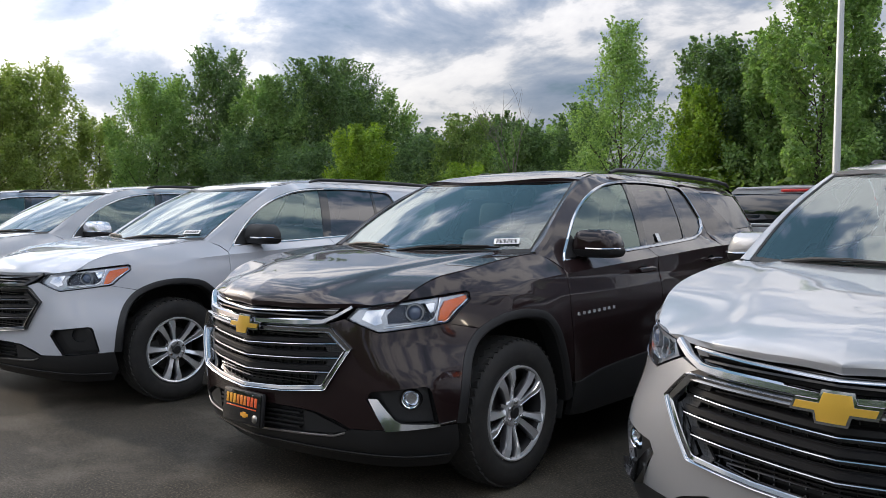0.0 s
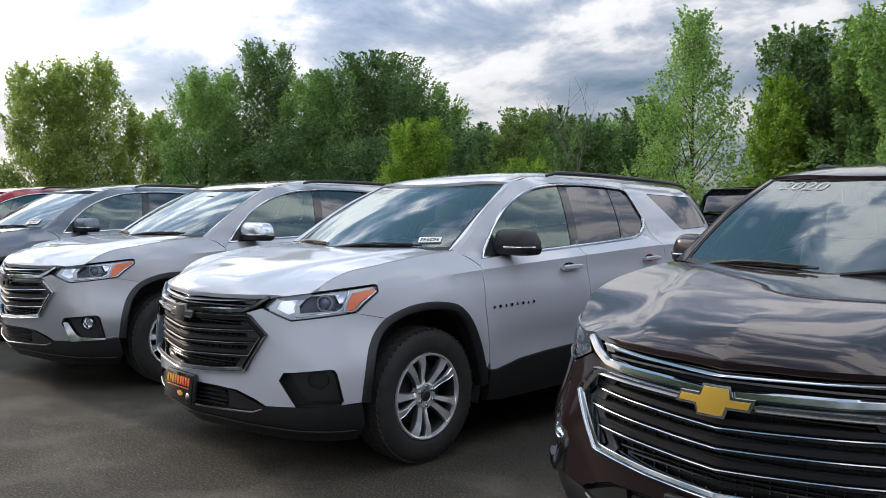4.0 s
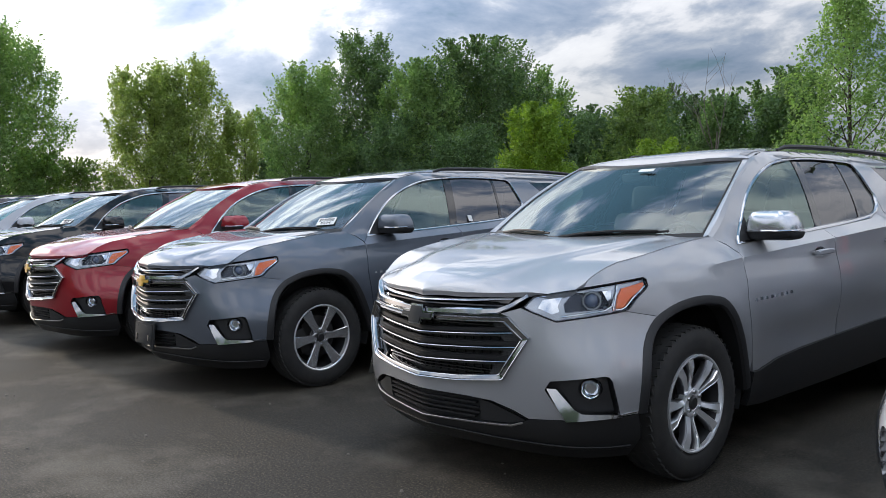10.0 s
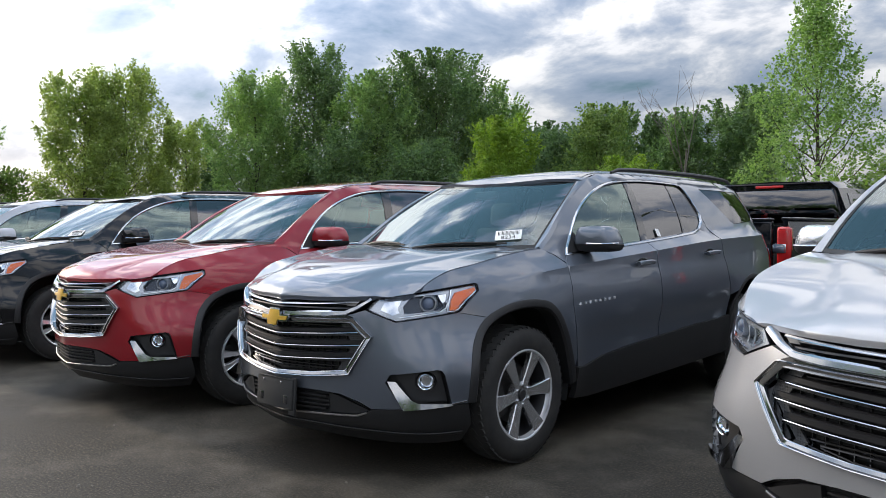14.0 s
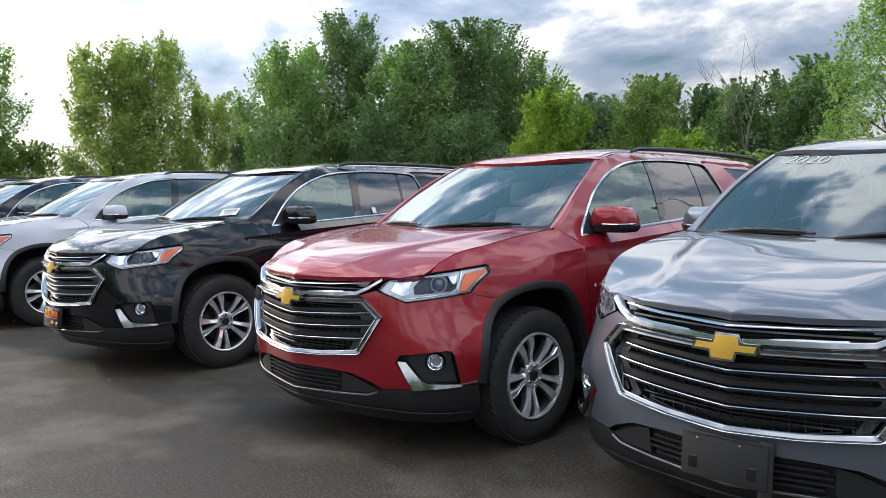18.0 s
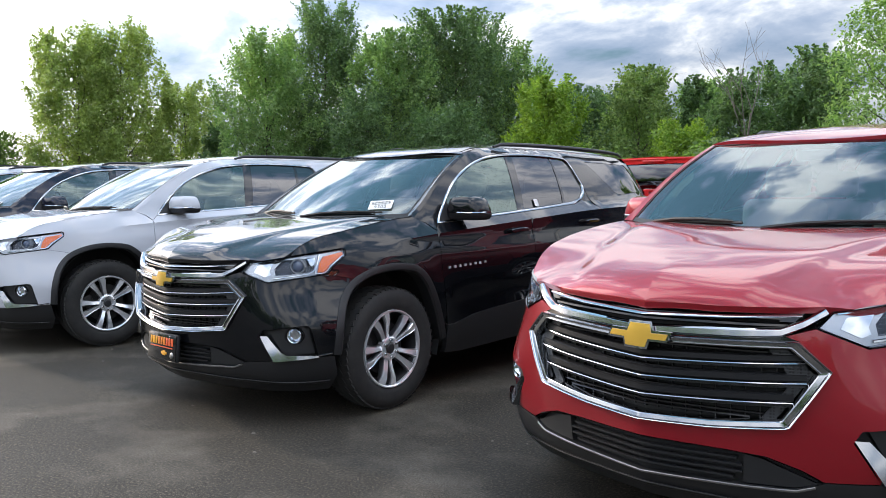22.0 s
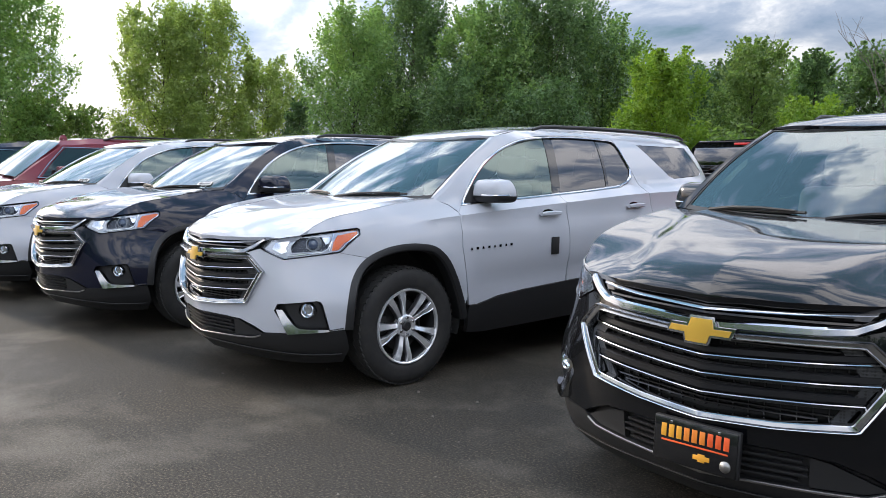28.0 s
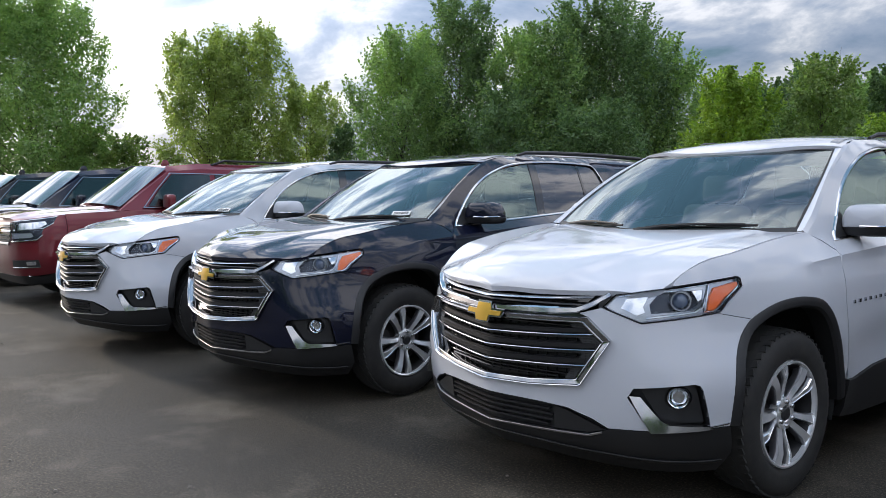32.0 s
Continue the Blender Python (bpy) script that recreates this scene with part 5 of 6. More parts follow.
def tree(name, x, y, height, half, style, leaf, label, seed, leaves=8000, base=.12, size=.26, shoots=0.0, open_=0.0):
    """Trunk and rising limbs; each limb ends in sprays of leaves that face outwards and up."""
    rng = np.random.default_rng(seed)
    height, half, size, leaves = height * .96, half * (1.0 if style in ("poplar", "cone", "dome") else .94), size * .72, int(leaves * 2.5)
    thing = new(name)
    thing.location = (x, y, -.02)
    tagged(thing, label, "tree")
    lean = rng.normal(size=2) * .03 * height
    r0 = .009 * height + .03

    def stem(z):
        k = z / height
        return np.array((lean[0] * k * k, lean[1] * k * k, z))
    trunk = [stem(z) for z in np.linspace(0, .86 * height, 9)]
    parts = [tube(trunk, np.linspace(r0, r0 * .18, 9), 7)]
    airy = style in ("poplar", "cone")
    count = int((46 if airy else 38) + half * (9 if airy else 7))
    c, axis, rad, stretch = [], [], [], []
    for i in range(count):
        h = base * .5 + (.96 - base * .5) * ((i + rng.uniform()) / count) ** .9
        a = i * 2.399 + rng.uniform(-.6, .6)
        out = np.array((math.cos(a), math.sin(a), 0))
        reach = half * PROFILE[style](min(1, h)) * rng.uniform(.45, .97) ** .7
        way = unit(np.array((0, 0, 1.25 if style != "dome" else .7)) + out * (.30 + 1.05 * reach / half) + rng.normal(size=3) * .2)
        r = half * (rng.uniform(.13, .23) if airy else rng.uniform(.17, .29)) + .12
        k = rng.uniform(1.3, 2.2)
        top = stem(h * height) + out * max(0, reach - .5 * r)
        top[2] = min(top[2], height - r * k * .8)
        c.append(top)
        axis.append(way), rad.append(r), stretch.append(k)
        if i % 2 == 0:
            foot = stem(max(.05 * height, h * height - reach * rng.uniform(.7, 1.2) - .04 * height))
            mid = (foot + top) / 2 + out * reach * .10 + rng.normal(size=3) * .04 * reach
            parts.append(tube([foot, mid, top], [r0 * .34 * (1 - .6 * h) + .012, r0 * .2 * (1 - .6 * h) + .009, .008], 5))
    part("trunk", parts, BARK, thing)
    c, axis, rad, stretch = np.array(c), np.array(axis), np.array(rad), np.array(stretch)
    full = rng.uniform(1 - .75 * open_, 1.15, count)
    w = rad ** 2 * stretch * full
    core = int(leaves * (.30 if not airy else .22) * (1 - .6 * open_))
    pick = rng.choice(count, leaves - core, p=w / w.sum())
    n = unit(rng.normal(size=(leaves - core, 3)) + axis[pick] * .55)
    depth = rng.uniform(.35, 1.0, leaves - core) ** .45 * rng.uniform(.8, 1.16, leaves - core)
    along = (n * axis[pick]).sum(1)[:, None]
    spots = c[pick] + (n + axis[pick] * along * (stretch[pick] - 1)[:, None]) * (rad[pick] * depth)[:, None]
    face = n * .75 + np.array((0, 0, .55)) + rng.normal(size=n.shape) * (.55 if not airy else .8)
    # leaves deep inside the crown
    h = rng.uniform(base, .9, core)
    prof = np.array([PROFILE[style](q) for q in np.linspace(0, 1, 60)])
    q = half * np.interp(h, np.linspace(0, 1, 60), prof) * .62 * rng.uniform(0, 1, core) ** .5
    a = rng.uniform(0, 2 * math.pi, core)
    inner = np.stack([lean[0] * h * h + q * np.cos(a), lean[1] * h * h + q * np.sin(a), h * height], -1)
    spots, face = np.concatenate([spots, inner]), np.concatenate([face, rng.normal(size=(core, 3))])
    # upright shoots standing out of the sprays
    m = int(shoots * 2.6 + count * (1.2 if airy else 1.8))
    per = 26
    src = rng.choice(count, m, p=(w * (c[:, 2] / height + .1)) / (w * (c[:, 2] / height + .1)).sum())
    way = unit(axis[src] + np.array((0, 0, .5)) + rng.normal(size=(m, 3)) * .26)
    long = rad[src] * stretch[src] + rng.uniform(.02, .075 if shoots else .045, m) * height
    t = rng.uniform(.35, 1, (m, per))
    more = c[src][:, None] + way[:, None] * (t * long[:, None])[..., None] + rng.normal(size=(m, per, 3)) * (.05 + .014 * height) * .5 * (1.2 - t)[..., None]
    more = more.reshape(-1, 3)
    more[:, 2] = np.minimum(more[:, 2], height * 1.03)
    spots, face = np.concatenate([spots, more]), np.concatenate([face, np.repeat(way, per, 0) * .3 + np.array((0, 0, .3)) + rng.normal(size=(m * per, 3)) * .7])
    keep = spots[:, 2] > .15
    crown = new("crown", leaves_mesh("crown", spots[keep], size, rng, face[keep]))
    crown.data.materials.append(LEAF[leaf])
    crown.parent = thing
    return thing


def part(name, pieces, material, parent, label="", sharp=35, smooth=True):
    ob = new(name, mesh_from(name, *join(*pieces), sharp=sharp, smooth=smooth))
    ob.data.materials.append(material)
    ob.parent = parent
    if label:
        ob["label"] = label
    return ob


WOOD = [  # x, y, height, half width, shape, foliage, label, leaves, bare stem, leaf size, shoots, openness
    (-104.0, 18.2, 22.7, 7.6, "poplar", "maple", "cottonwood tree with a full dark green crown", 26000, 0.06, 0.42, 0, 0.35),
    (-106.3, 23.6, 9.3, 3.5, "dome", "brush", "low scrub tree at the lot edge", 3000, 0.02, 0.4, 0, 0.2),
    (-107.9, 28.4, 8.5, 3.3, "dome", "brush", "low scrub tree at the lot edge", 3000, 0.02, 0.4, 0, 0.2),
    (-96.5, 32.8, 18.6, 5.2, "poplar", "poplar", "tall cottonwood tree with an airy crown", 12000, 0.06, 0.4, 0, 0.5),
    (-96.5, 37.2, 19.8, 5.4, "poplar", "poplar", "tall cottonwood tree with an airy crown", 13000, 0.06, 0.4, 0, 0.5),
    (-93.6, 43.3, 14.1, 3.9, "poplar", "poplar", "smaller cottonwood tree with an open crown", 7000, 0.05, 0.4, 0, 0.45),
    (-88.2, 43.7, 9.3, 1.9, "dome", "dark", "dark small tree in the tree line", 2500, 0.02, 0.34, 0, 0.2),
    (-70.4, 37.6, 15.4, 4.5, "maple", "maple", "leafy silver maple in the tree line", 14000, 0.05, 0.32, 60, 0.3),
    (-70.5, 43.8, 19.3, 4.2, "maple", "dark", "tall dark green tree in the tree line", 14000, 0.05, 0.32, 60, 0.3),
    (-63.3, 45.4, 15.4, 5.6, "maple", "maple", "broad silver maple with upright shoots", 14000, 0.03, 0.32, 160, 0.2),
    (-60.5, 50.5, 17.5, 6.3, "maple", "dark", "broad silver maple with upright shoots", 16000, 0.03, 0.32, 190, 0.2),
    (-57.9, 54.9, 15.0, 4.6, "maple", "maple", "silver maple with upright shoots", 10000, 0.03, 0.32, 120, 0.2),
    # shaded lower mass of the maples, set as dark leaf colour
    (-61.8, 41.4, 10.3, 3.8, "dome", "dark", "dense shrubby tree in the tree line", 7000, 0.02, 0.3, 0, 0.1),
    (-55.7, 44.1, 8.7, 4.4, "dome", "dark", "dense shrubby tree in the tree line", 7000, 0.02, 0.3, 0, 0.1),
    (-40.5, 36.4, 8.4, 2.35, "maple", "bright", "young bright yellow-green maple", 9000, 0.03, 0.24, 30, 0.1),
    (-50.9, 61.4, 11.3, 3.0, "dome", "dark", "dark green tree in the tree line", 5000, 0.03, 0.32, 30, 0.3),
    (-49.2, 64.5, 13.4, 2.3, "poplar", "dark", "slim dark green tree", 5000, 0.03, 0.32, 30, 0.5),
    (-45.4, 66.1, 12.1, 2.8, "dome", "maple", "green tree in the tree line", 6000, 0.03, 0.32, 40, 0.3),
    (-39.0, 52.4, 10.1, 1.4, "poplar", "dark", "slim dark green tree", 4000, 0.03, 0.28, 20, 0.4),
    (-45.5, 55.9, 11.7, 2.3, "poplar", "dark", "slim dark green tree", 5000, 0.03, 0.28, 30, 0.4),
    (-33.7, 39.4, 5.7, 2.1, "dome", "bright", "low bright green shrub", 3500, 0.02, 0.24, 0, 0.1),
    (-32.2, 50.8, 10.1, 2.4, "dome", "dark", "dark green tree in the tree line", 6000, 0.03, 0.28, 20, 0.3),
    (-33.1, 46.1, 9.1, 2.4, "dome", "dark", "dark green tree in the tree line", 6000, 0.03, 0.28, 10, 0.2),
    (-29.0, 46.3, 10.2, 2.4, "dome", "dark", "dark green tree in the tree line", 7000, 0.03, 0.28, 10, 0.2),
    (-23.9, 42.3, 14.3, 3.5, "cone", "maple", "light airy tree of conical shape", 7000, 0.12, 0.24, 0, 0.6),
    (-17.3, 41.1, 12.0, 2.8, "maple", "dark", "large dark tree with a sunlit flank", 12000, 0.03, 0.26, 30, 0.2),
    # sunlight here is put into the bright leaf colour
    (-17.6, 38.8, 9.0, 1.9, "maple", "bright", "sunlit yellow-green young tree", 6000, 0.02, 0.24, 10, 0.2),
    (-14.2, 40.1, 11.8, 2.4, "maple", "maple", "leafy green tree in the tree line", 10000, 0.04, 0.26, 20, 0.2),
    (-11.7, 38.8, 14.8, 2.8, "poplar", "maple", "very tall green tree in the tree line", 14000, 0.05, 0.26, 30, 0.3),
    (-10.4, 41.2, 10.1, 1.7, "dome", "maple", "leafy green tree in the tree line", 7000, 0.04, 0.26, 10, 0.3),
    (-7.8, 41.7, 10.8, 2.7, "dome", "dark", "leafy green tree in the tree line", 7000, 0.04, 0.26, 10, 0.3),
    (-41.0, 47.6, 10.5, 2.9, "dome", "brush", "scrubby tree in the tree line", 5000, 0.03, 0.28, 20, 0.4),
    (-47.5, 50.5, 9.6, 3.0, "dome", "dark", "dense shrubby tree in the tree line", 6000, 0.02, 0.3, 0, 0.1),
    (-44.2, 53.5, 9.0, 3.0, "dome", "maple", "dense shrubby tree in the tree line", 6000, 0.02, 0.3, 10, 0.1),
    (-50.5, 53.0, 10.6, 3.2, "dome", "dark", "dense shrubby tree in the tree line", 6000, 0.02, 0.3, 10, 0.2),
]
for i, (x, y, h, half, st, leaf, lab, n, base, size, sh, op) in enumerate(WOOD):
    tree("tree", x, y, h, half, st, leaf, lab, 40 + i, n, base, size, sh, op)

# ---- undergrowth, dead tree and lamp pole ----
def undergrowth():
    rng = np.random.default_rng(7)
    line = np.array([(25, 36), (-5, 37), (-20, 38.5), (-34, 38), (-46, 40), (-60, 37), (-74, 34), (-90, 27), (-108, 16), (-116, 4), (-118, -12)], float)
    spots = []
    for a, b in zip(line[:-1], line[1:]):
        n = int(np.hypot(*(b - a)) * 2.2)
        for k in range(n):
            p = a + (b - a) * rng.uniform() + rng.normal(size=2) * 1.6
            h = rng.uniform(1.6, 4.6)
            r = rng.uniform(.8, 1.7)
            m = 330
            q = rng.normal(size=(m, 3))
            q /= np.linalg.norm(q, axis=1)[:, None]
            face = q * .7 + np.array((0, 0, .5)) + rng.normal(size=(m, 3)) * .5
            q = q * np.array((r, r, h / 2)) * rng.uniform(.65, 1.12, (m, 1)) + np.array((*p, h / 2))
            spots.append(np.concatenate([q, face], 1)[q[:, 2] > .05])
    spots = np.concatenate(spots)
    ob = new("undergrowth", leaves_mesh("undergrowth", spots[:, :3], .30, rng, spots[:, 3:]))
    ob.data.materials.append(LEAF["brush"])
    tagged(ob, "dense green brush along the edge of the lot", "brush", kind="stuff")
    # the far side of the lot, behind the walk
    spots = []
    for k in range(150):
        p = np.array((70 - k * 1.6, -80 + rng.normal() * 4))
        h, r = rng.uniform(9, 17), rng.uniform(2.4, 4.4)
        q = rng.normal(size=(340, 3))
        q /= np.linalg.norm(q, axis=1)[:, None]
        spots.append(q * np.array((r, r, h / 2)) * rng.uniform(.6, 1.1, (340, 1)) + np.array((*p, h / 2)))
    ob = new("distant_wood", leaves_mesh("distant_wood", np.concatenate(spots), 1.1, rng))
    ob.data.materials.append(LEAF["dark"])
    tagged(ob, "dark far wood on the other side of the lot", "wood", kind="stuff")


undergrowth()


def bare_tree(x, y, height, seed, label, fork=.42):
    rng = np.random.default_rng(seed)
    thing = tagged(new("bare_tree"), label, "tree")
    thing.location = (x, y, 0)
    pieces = []

    def grow(start, way, length, radius, depth):
        bend = way + rng.normal(size=3) * .12
        bend /= np.linalg.norm(bend)
        mid, end = start + way * length * .5, start + way * length * .5 + bend * length * .5
        pieces.append(tube([start, mid, end], [radius, radius * .8, radius * .5], 5))
        if depth:
            for _ in range(3):
                w = bend + rng.normal(size=3) * fork
                w[2] = abs(w[2]) + .25
                grow(mid + (end - mid) * rng.uniform(0, 1), w / np.linalg.norm(w), length * rng.uniform(.5, .75), radius * .5, depth - 1)
    grow(np.zeros(3), np.array((0, 0, 1.0)), height * .62, .075, 3)
    part("trunk", pieces[:1], BARK_PALE, thing)
    for piece in pieces[1:]:
        part("branch", [piece], BARK_PALE, thing)
    return thing


BARK_PALE = mat("pale_dead_bark", (.16, .14, .125), .9)
bare_tree(-30.7, 40.4, 9.6, 3, "bare dead tree standing above the brush", .75)
bare_tree(-44.0, 53.0, 10.5, 5, "thin bare tree standing above the brush")
bare_tree(-88.0, 46.0, 12.0, 9, "thin bare tree standing above the brush")

POLE = mat("galvanised_pole", (.55, .56, .57), .45, .6)
relief(POLE, noise_tex(POLE, 8, 4).outputs["Fac"], .1, .01)
pole = tagged(new("light_pole"), "pale grey metal parking-lot light pole", "lamp post")
pole.location = (-6.1, 21.3, 0)
part("shaft", [tube([(0, 0, .6), (0, 0, 4), (0, 0, 9.6)], [.105, .095, .07], 14)], POLE, pole)
part("base", [lathe([(0, .30), (.55, .30), (.60, .27), (.60, .01)], 24)], mat("concrete", (.42, .41, .39), .9), pole).rotation_euler = (0, radians(-90), 0)
part("arm", [tube([(0, 0, 9.45), (.5, 0, 9.6), (.9, 0, 9.62)], .035, 8)], POLE, pole)
part("lamp_head", [block((.70, .36, .14), (1.1, 0, 9.64), .03)], POLE, pole)


# ---- larger vehicles: pickups of the second row and big estate cars at the row's end ----
def loft(sections, name=None):
    """Skin over half sections listed from low outside to the middle top, mirrored; rows along y."""
    verts, m = [], len(sections[0][1])
    for y, pts in sections:
        for x, z in pts:
            verts.append((x, y, z))
        for x, z in reversed(pts):
            verts.append((-x, y, z))
    n = 2 * m
    faces = grid_faces(len(sections), n)
    faces += [tuple(range(n)), tuple(range((len(sections) - 1) * n, len(sections) * n))[::-1]]
    return verts, faces


def side_on(fn):
    return lambda y, z, o=0.0: np.stack([fn(np.asarray(y, float), np.asarray(z, float)) + o, np.asarray(y, float) + 0 * np.asarray(z), np.asarray(z, float) + 0 * np.asarray(y)], -1)


def big_wheels(kit, axles, x, radius):
    k = radius / .392
    temp = Kit()
    wheel_parts(temp, "six")
    for j, y in enumerate(axles):
        for flip in (False, True):
            at = (FLIP if flip else Matrix.Identity(4)) @ Matrix.Translation((x, y, radius)) @ Matrix.Rotation(.4 + j, 4, "X") @ Matrix.Scale(k, 4)
            base = len(kit.items)
            per = len(temp.items) // 4
            for name, me, role, parent, _, text, tag in temp.items[:per]:
                kit.items.append((name, me, role, None if parent is None else base + parent, at, text, tag))


def pickup():
    """A crew-cab pickup; its tail is at y = 0 and it looks along +y."""
    kit = Kit()
    wall_x = side_on(lambda y, z: .985 + .03 * np.sin(np.clip((z - .5) / .9, 0, 1) * np.pi) - .02 * np.clip((z - 1.2) / .3, 0, 1))
    cab_x = side_on(lambda y, z: np.where(z < 1.33, 1.0 - .03 * np.clip((z - 1.15) / .2, 0, 1), .965 - (z - 1.33) * .36))
    hole = list(reversed(arch(1.15, .50, .54, 0, 180, 16, .50)))
    bed = [(.04, .62), (.62, .56)] + hole + [(1.66, .50), (2.0, .50), (2.0, 1.40), (.04, 1.42)]
    kit.add("bed_side", sheet(bed, (), .08, wall_x, 0, .05), "paint", both=True)
    for cy in (1.15, 4.87):
        a, b = arch(cy, .505, .545, -2, 182, 30, .50), arch(cy, .45, .49, -2, 182, 30, .50)
        kit.add("arch_trim", (np.concatenate([wall_x(*np.array(q).T, o) for q, o in ((a, 0), (a, .02), (b, .015), (b, -.12))]), grid_faces(4, 30)), "plastic", both=True)
        kit.add("wheel_well", block((.06, 1.1, .7), (.60, cy, .75), .01), "liner", both=True)
    kit.add("bed_inner", block((1.70, 1.9, .06), (0, 1.02, .80), .01), "plastic")
    kit.add("bed_rail", block((.10, 1.95, .035), (.955, 1.02, 1.42), .01), "paint", both=True)
    tg = kit.add("tailgate", block((1.66, .07, .60), (0, .04, 1.10), .02), "paint")
    kit.add("tailgate_inset", block((1.20, .02, .30), (0, -.002, 1.08), .008), "paint", tg)
    kit.add("tailgate_cap", block((1.66, .08, .03), (0, .045, 1.415), .01), "paint", tg)
    kit.add("gate_handle", block((.22, .02, .07), (0, -.006, 1.30), .01), "gloss", tg)
    kit.add("emblem", block((.20, .012, .06), (0, -.014, 1.10), .004), "emblem", tg)
    tl = kit.add("tail_lamp", block((.13, .12, .42), (.945, .045, 1.135), .03, 3), "tail", both=True)
    kit.add("reverse_lamp", block((.13, .02, .09), (.915, -.016, 1.13), .008), "reflector", tl, both=True)
    bp = kit.add("rear_bumper", block((1.96, .22, .22), (0, -.02, .66), .04), "chrome")
    kit.add("bumper_step", block((.60, .24, .05), (0, -.03, .78), .015), "plastic", bp)
    kit.add("number_plate_recess", block((.40, .02, .16), (0, -.135, .66), .01), "plastic", bp)
    body = [(2.02, [(.90, .50), (1.0, .56), (1.01, 1.0), (.97, 1.33), (0, 1.33)]), (4.2, [(.90, .50), (1.0, .56), (1.01, 1.0), (.98, 1.32), (0, 1.30)])]
    kit.add("cab_body", loft(body), "paint", sharp=25)
    nose = [(4.2, [(.60, .72), (1.0, 1.02), (1.01, 1.04), (.98, 1.25), (0, 1.29)]), (5.0, [(.60, .72), (1.0, 1.02), (1.0, 1.04), (.97, 1.22), (0, 1.26)]),
            (5.5, [(.60, .55), (.98, .9), (.98, 1.02), (.93, 1.14), (0, 1.20)]), (5.75, [(.60, .48), (.90, .55), (.93, 1.0), (.86, 1.06), (0, 1.12)])]
    kit.add("nose", loft(nose), "paint", sharp=25)
    cab = [(2.02, [(.965, 1.33), (.955, 1.36), (.80, 1.80), (.70, 1.885), (0, 1.905)]), (2.5, [(.965, 1.33), (.955, 1.36), (.795, 1.82), (.70, 1.90), (0, 1.925)]),
           (3.6, [(.965, 1.33), (.955, 1.36), (.785, 1.82), (.69, 1.895), (0, 1.92)]), (3.78, [(.965, 1.33), (.945, 1.37), (.78, 1.78), (.68, 1.86), (0, 1.88)]), (4.45, [(.965, 1.31), (.945, 1.315), (.93, 1.32), (.85, 1.325), (0, 1.33)])]
    kit.add("cab", loft(cab), "paint", sharp=25)
    kit.add("rear_window", block((1.72, .03, .44), (0, 2.006, 1.585), .03, 2, None, (.88, 1)), "privacy")
    kit.add("stop_lamp", block((.34, .03, .035), (0, 2.00, 1.84), .008), "tail")
    kit.add("drip_strip", block((1.40, .05, .03), (0, 2.03, 1.872), .010), "paint")
    for y0, y1 in ((2.20, 2.95), (3.05, 3.85)):
        top = 1.75
        glass = [(y0, 1.37), (y1 + (.42 if y1 > 3.5 else 0), 1.37), (y1 - (.0 if y1 < 3.5 else .12), top), (y0 + .08, top)]
        kit.add("side_window", sheet(glass, (), .12, cab_x, .012, .02), "privacy", both=True)
    kit.add("windscreen", (np.array([(-.86, 4.42, 1.345), (.86, 4.42, 1.345), (.72, 3.79, 1.84), (-.72, 3.79, 1.84)]) + np.array((0, .012, .012)), [(0, 1, 2, 3)]), "privacy")
    kit.add("door_mirror", block((.20, .12, .26), (1.12, 4.05, 1.42), .04), "gloss", both=True)
    kit.add("door_handle", block((.03, .20, .03), (1.02, 2.45, 1.22), .01), "chrome", both=True)
    kit.add("sill", block((1.9, 2.6, .14), (0, 3.0, .46), .03), "plastic")
    kit.add("chassis", block((1.1, 5.2, .22), (0, 2.8, .50), .03), "liner")
    big_wheels(kit, (1.15, 4.87), .86, .405)
    return kit


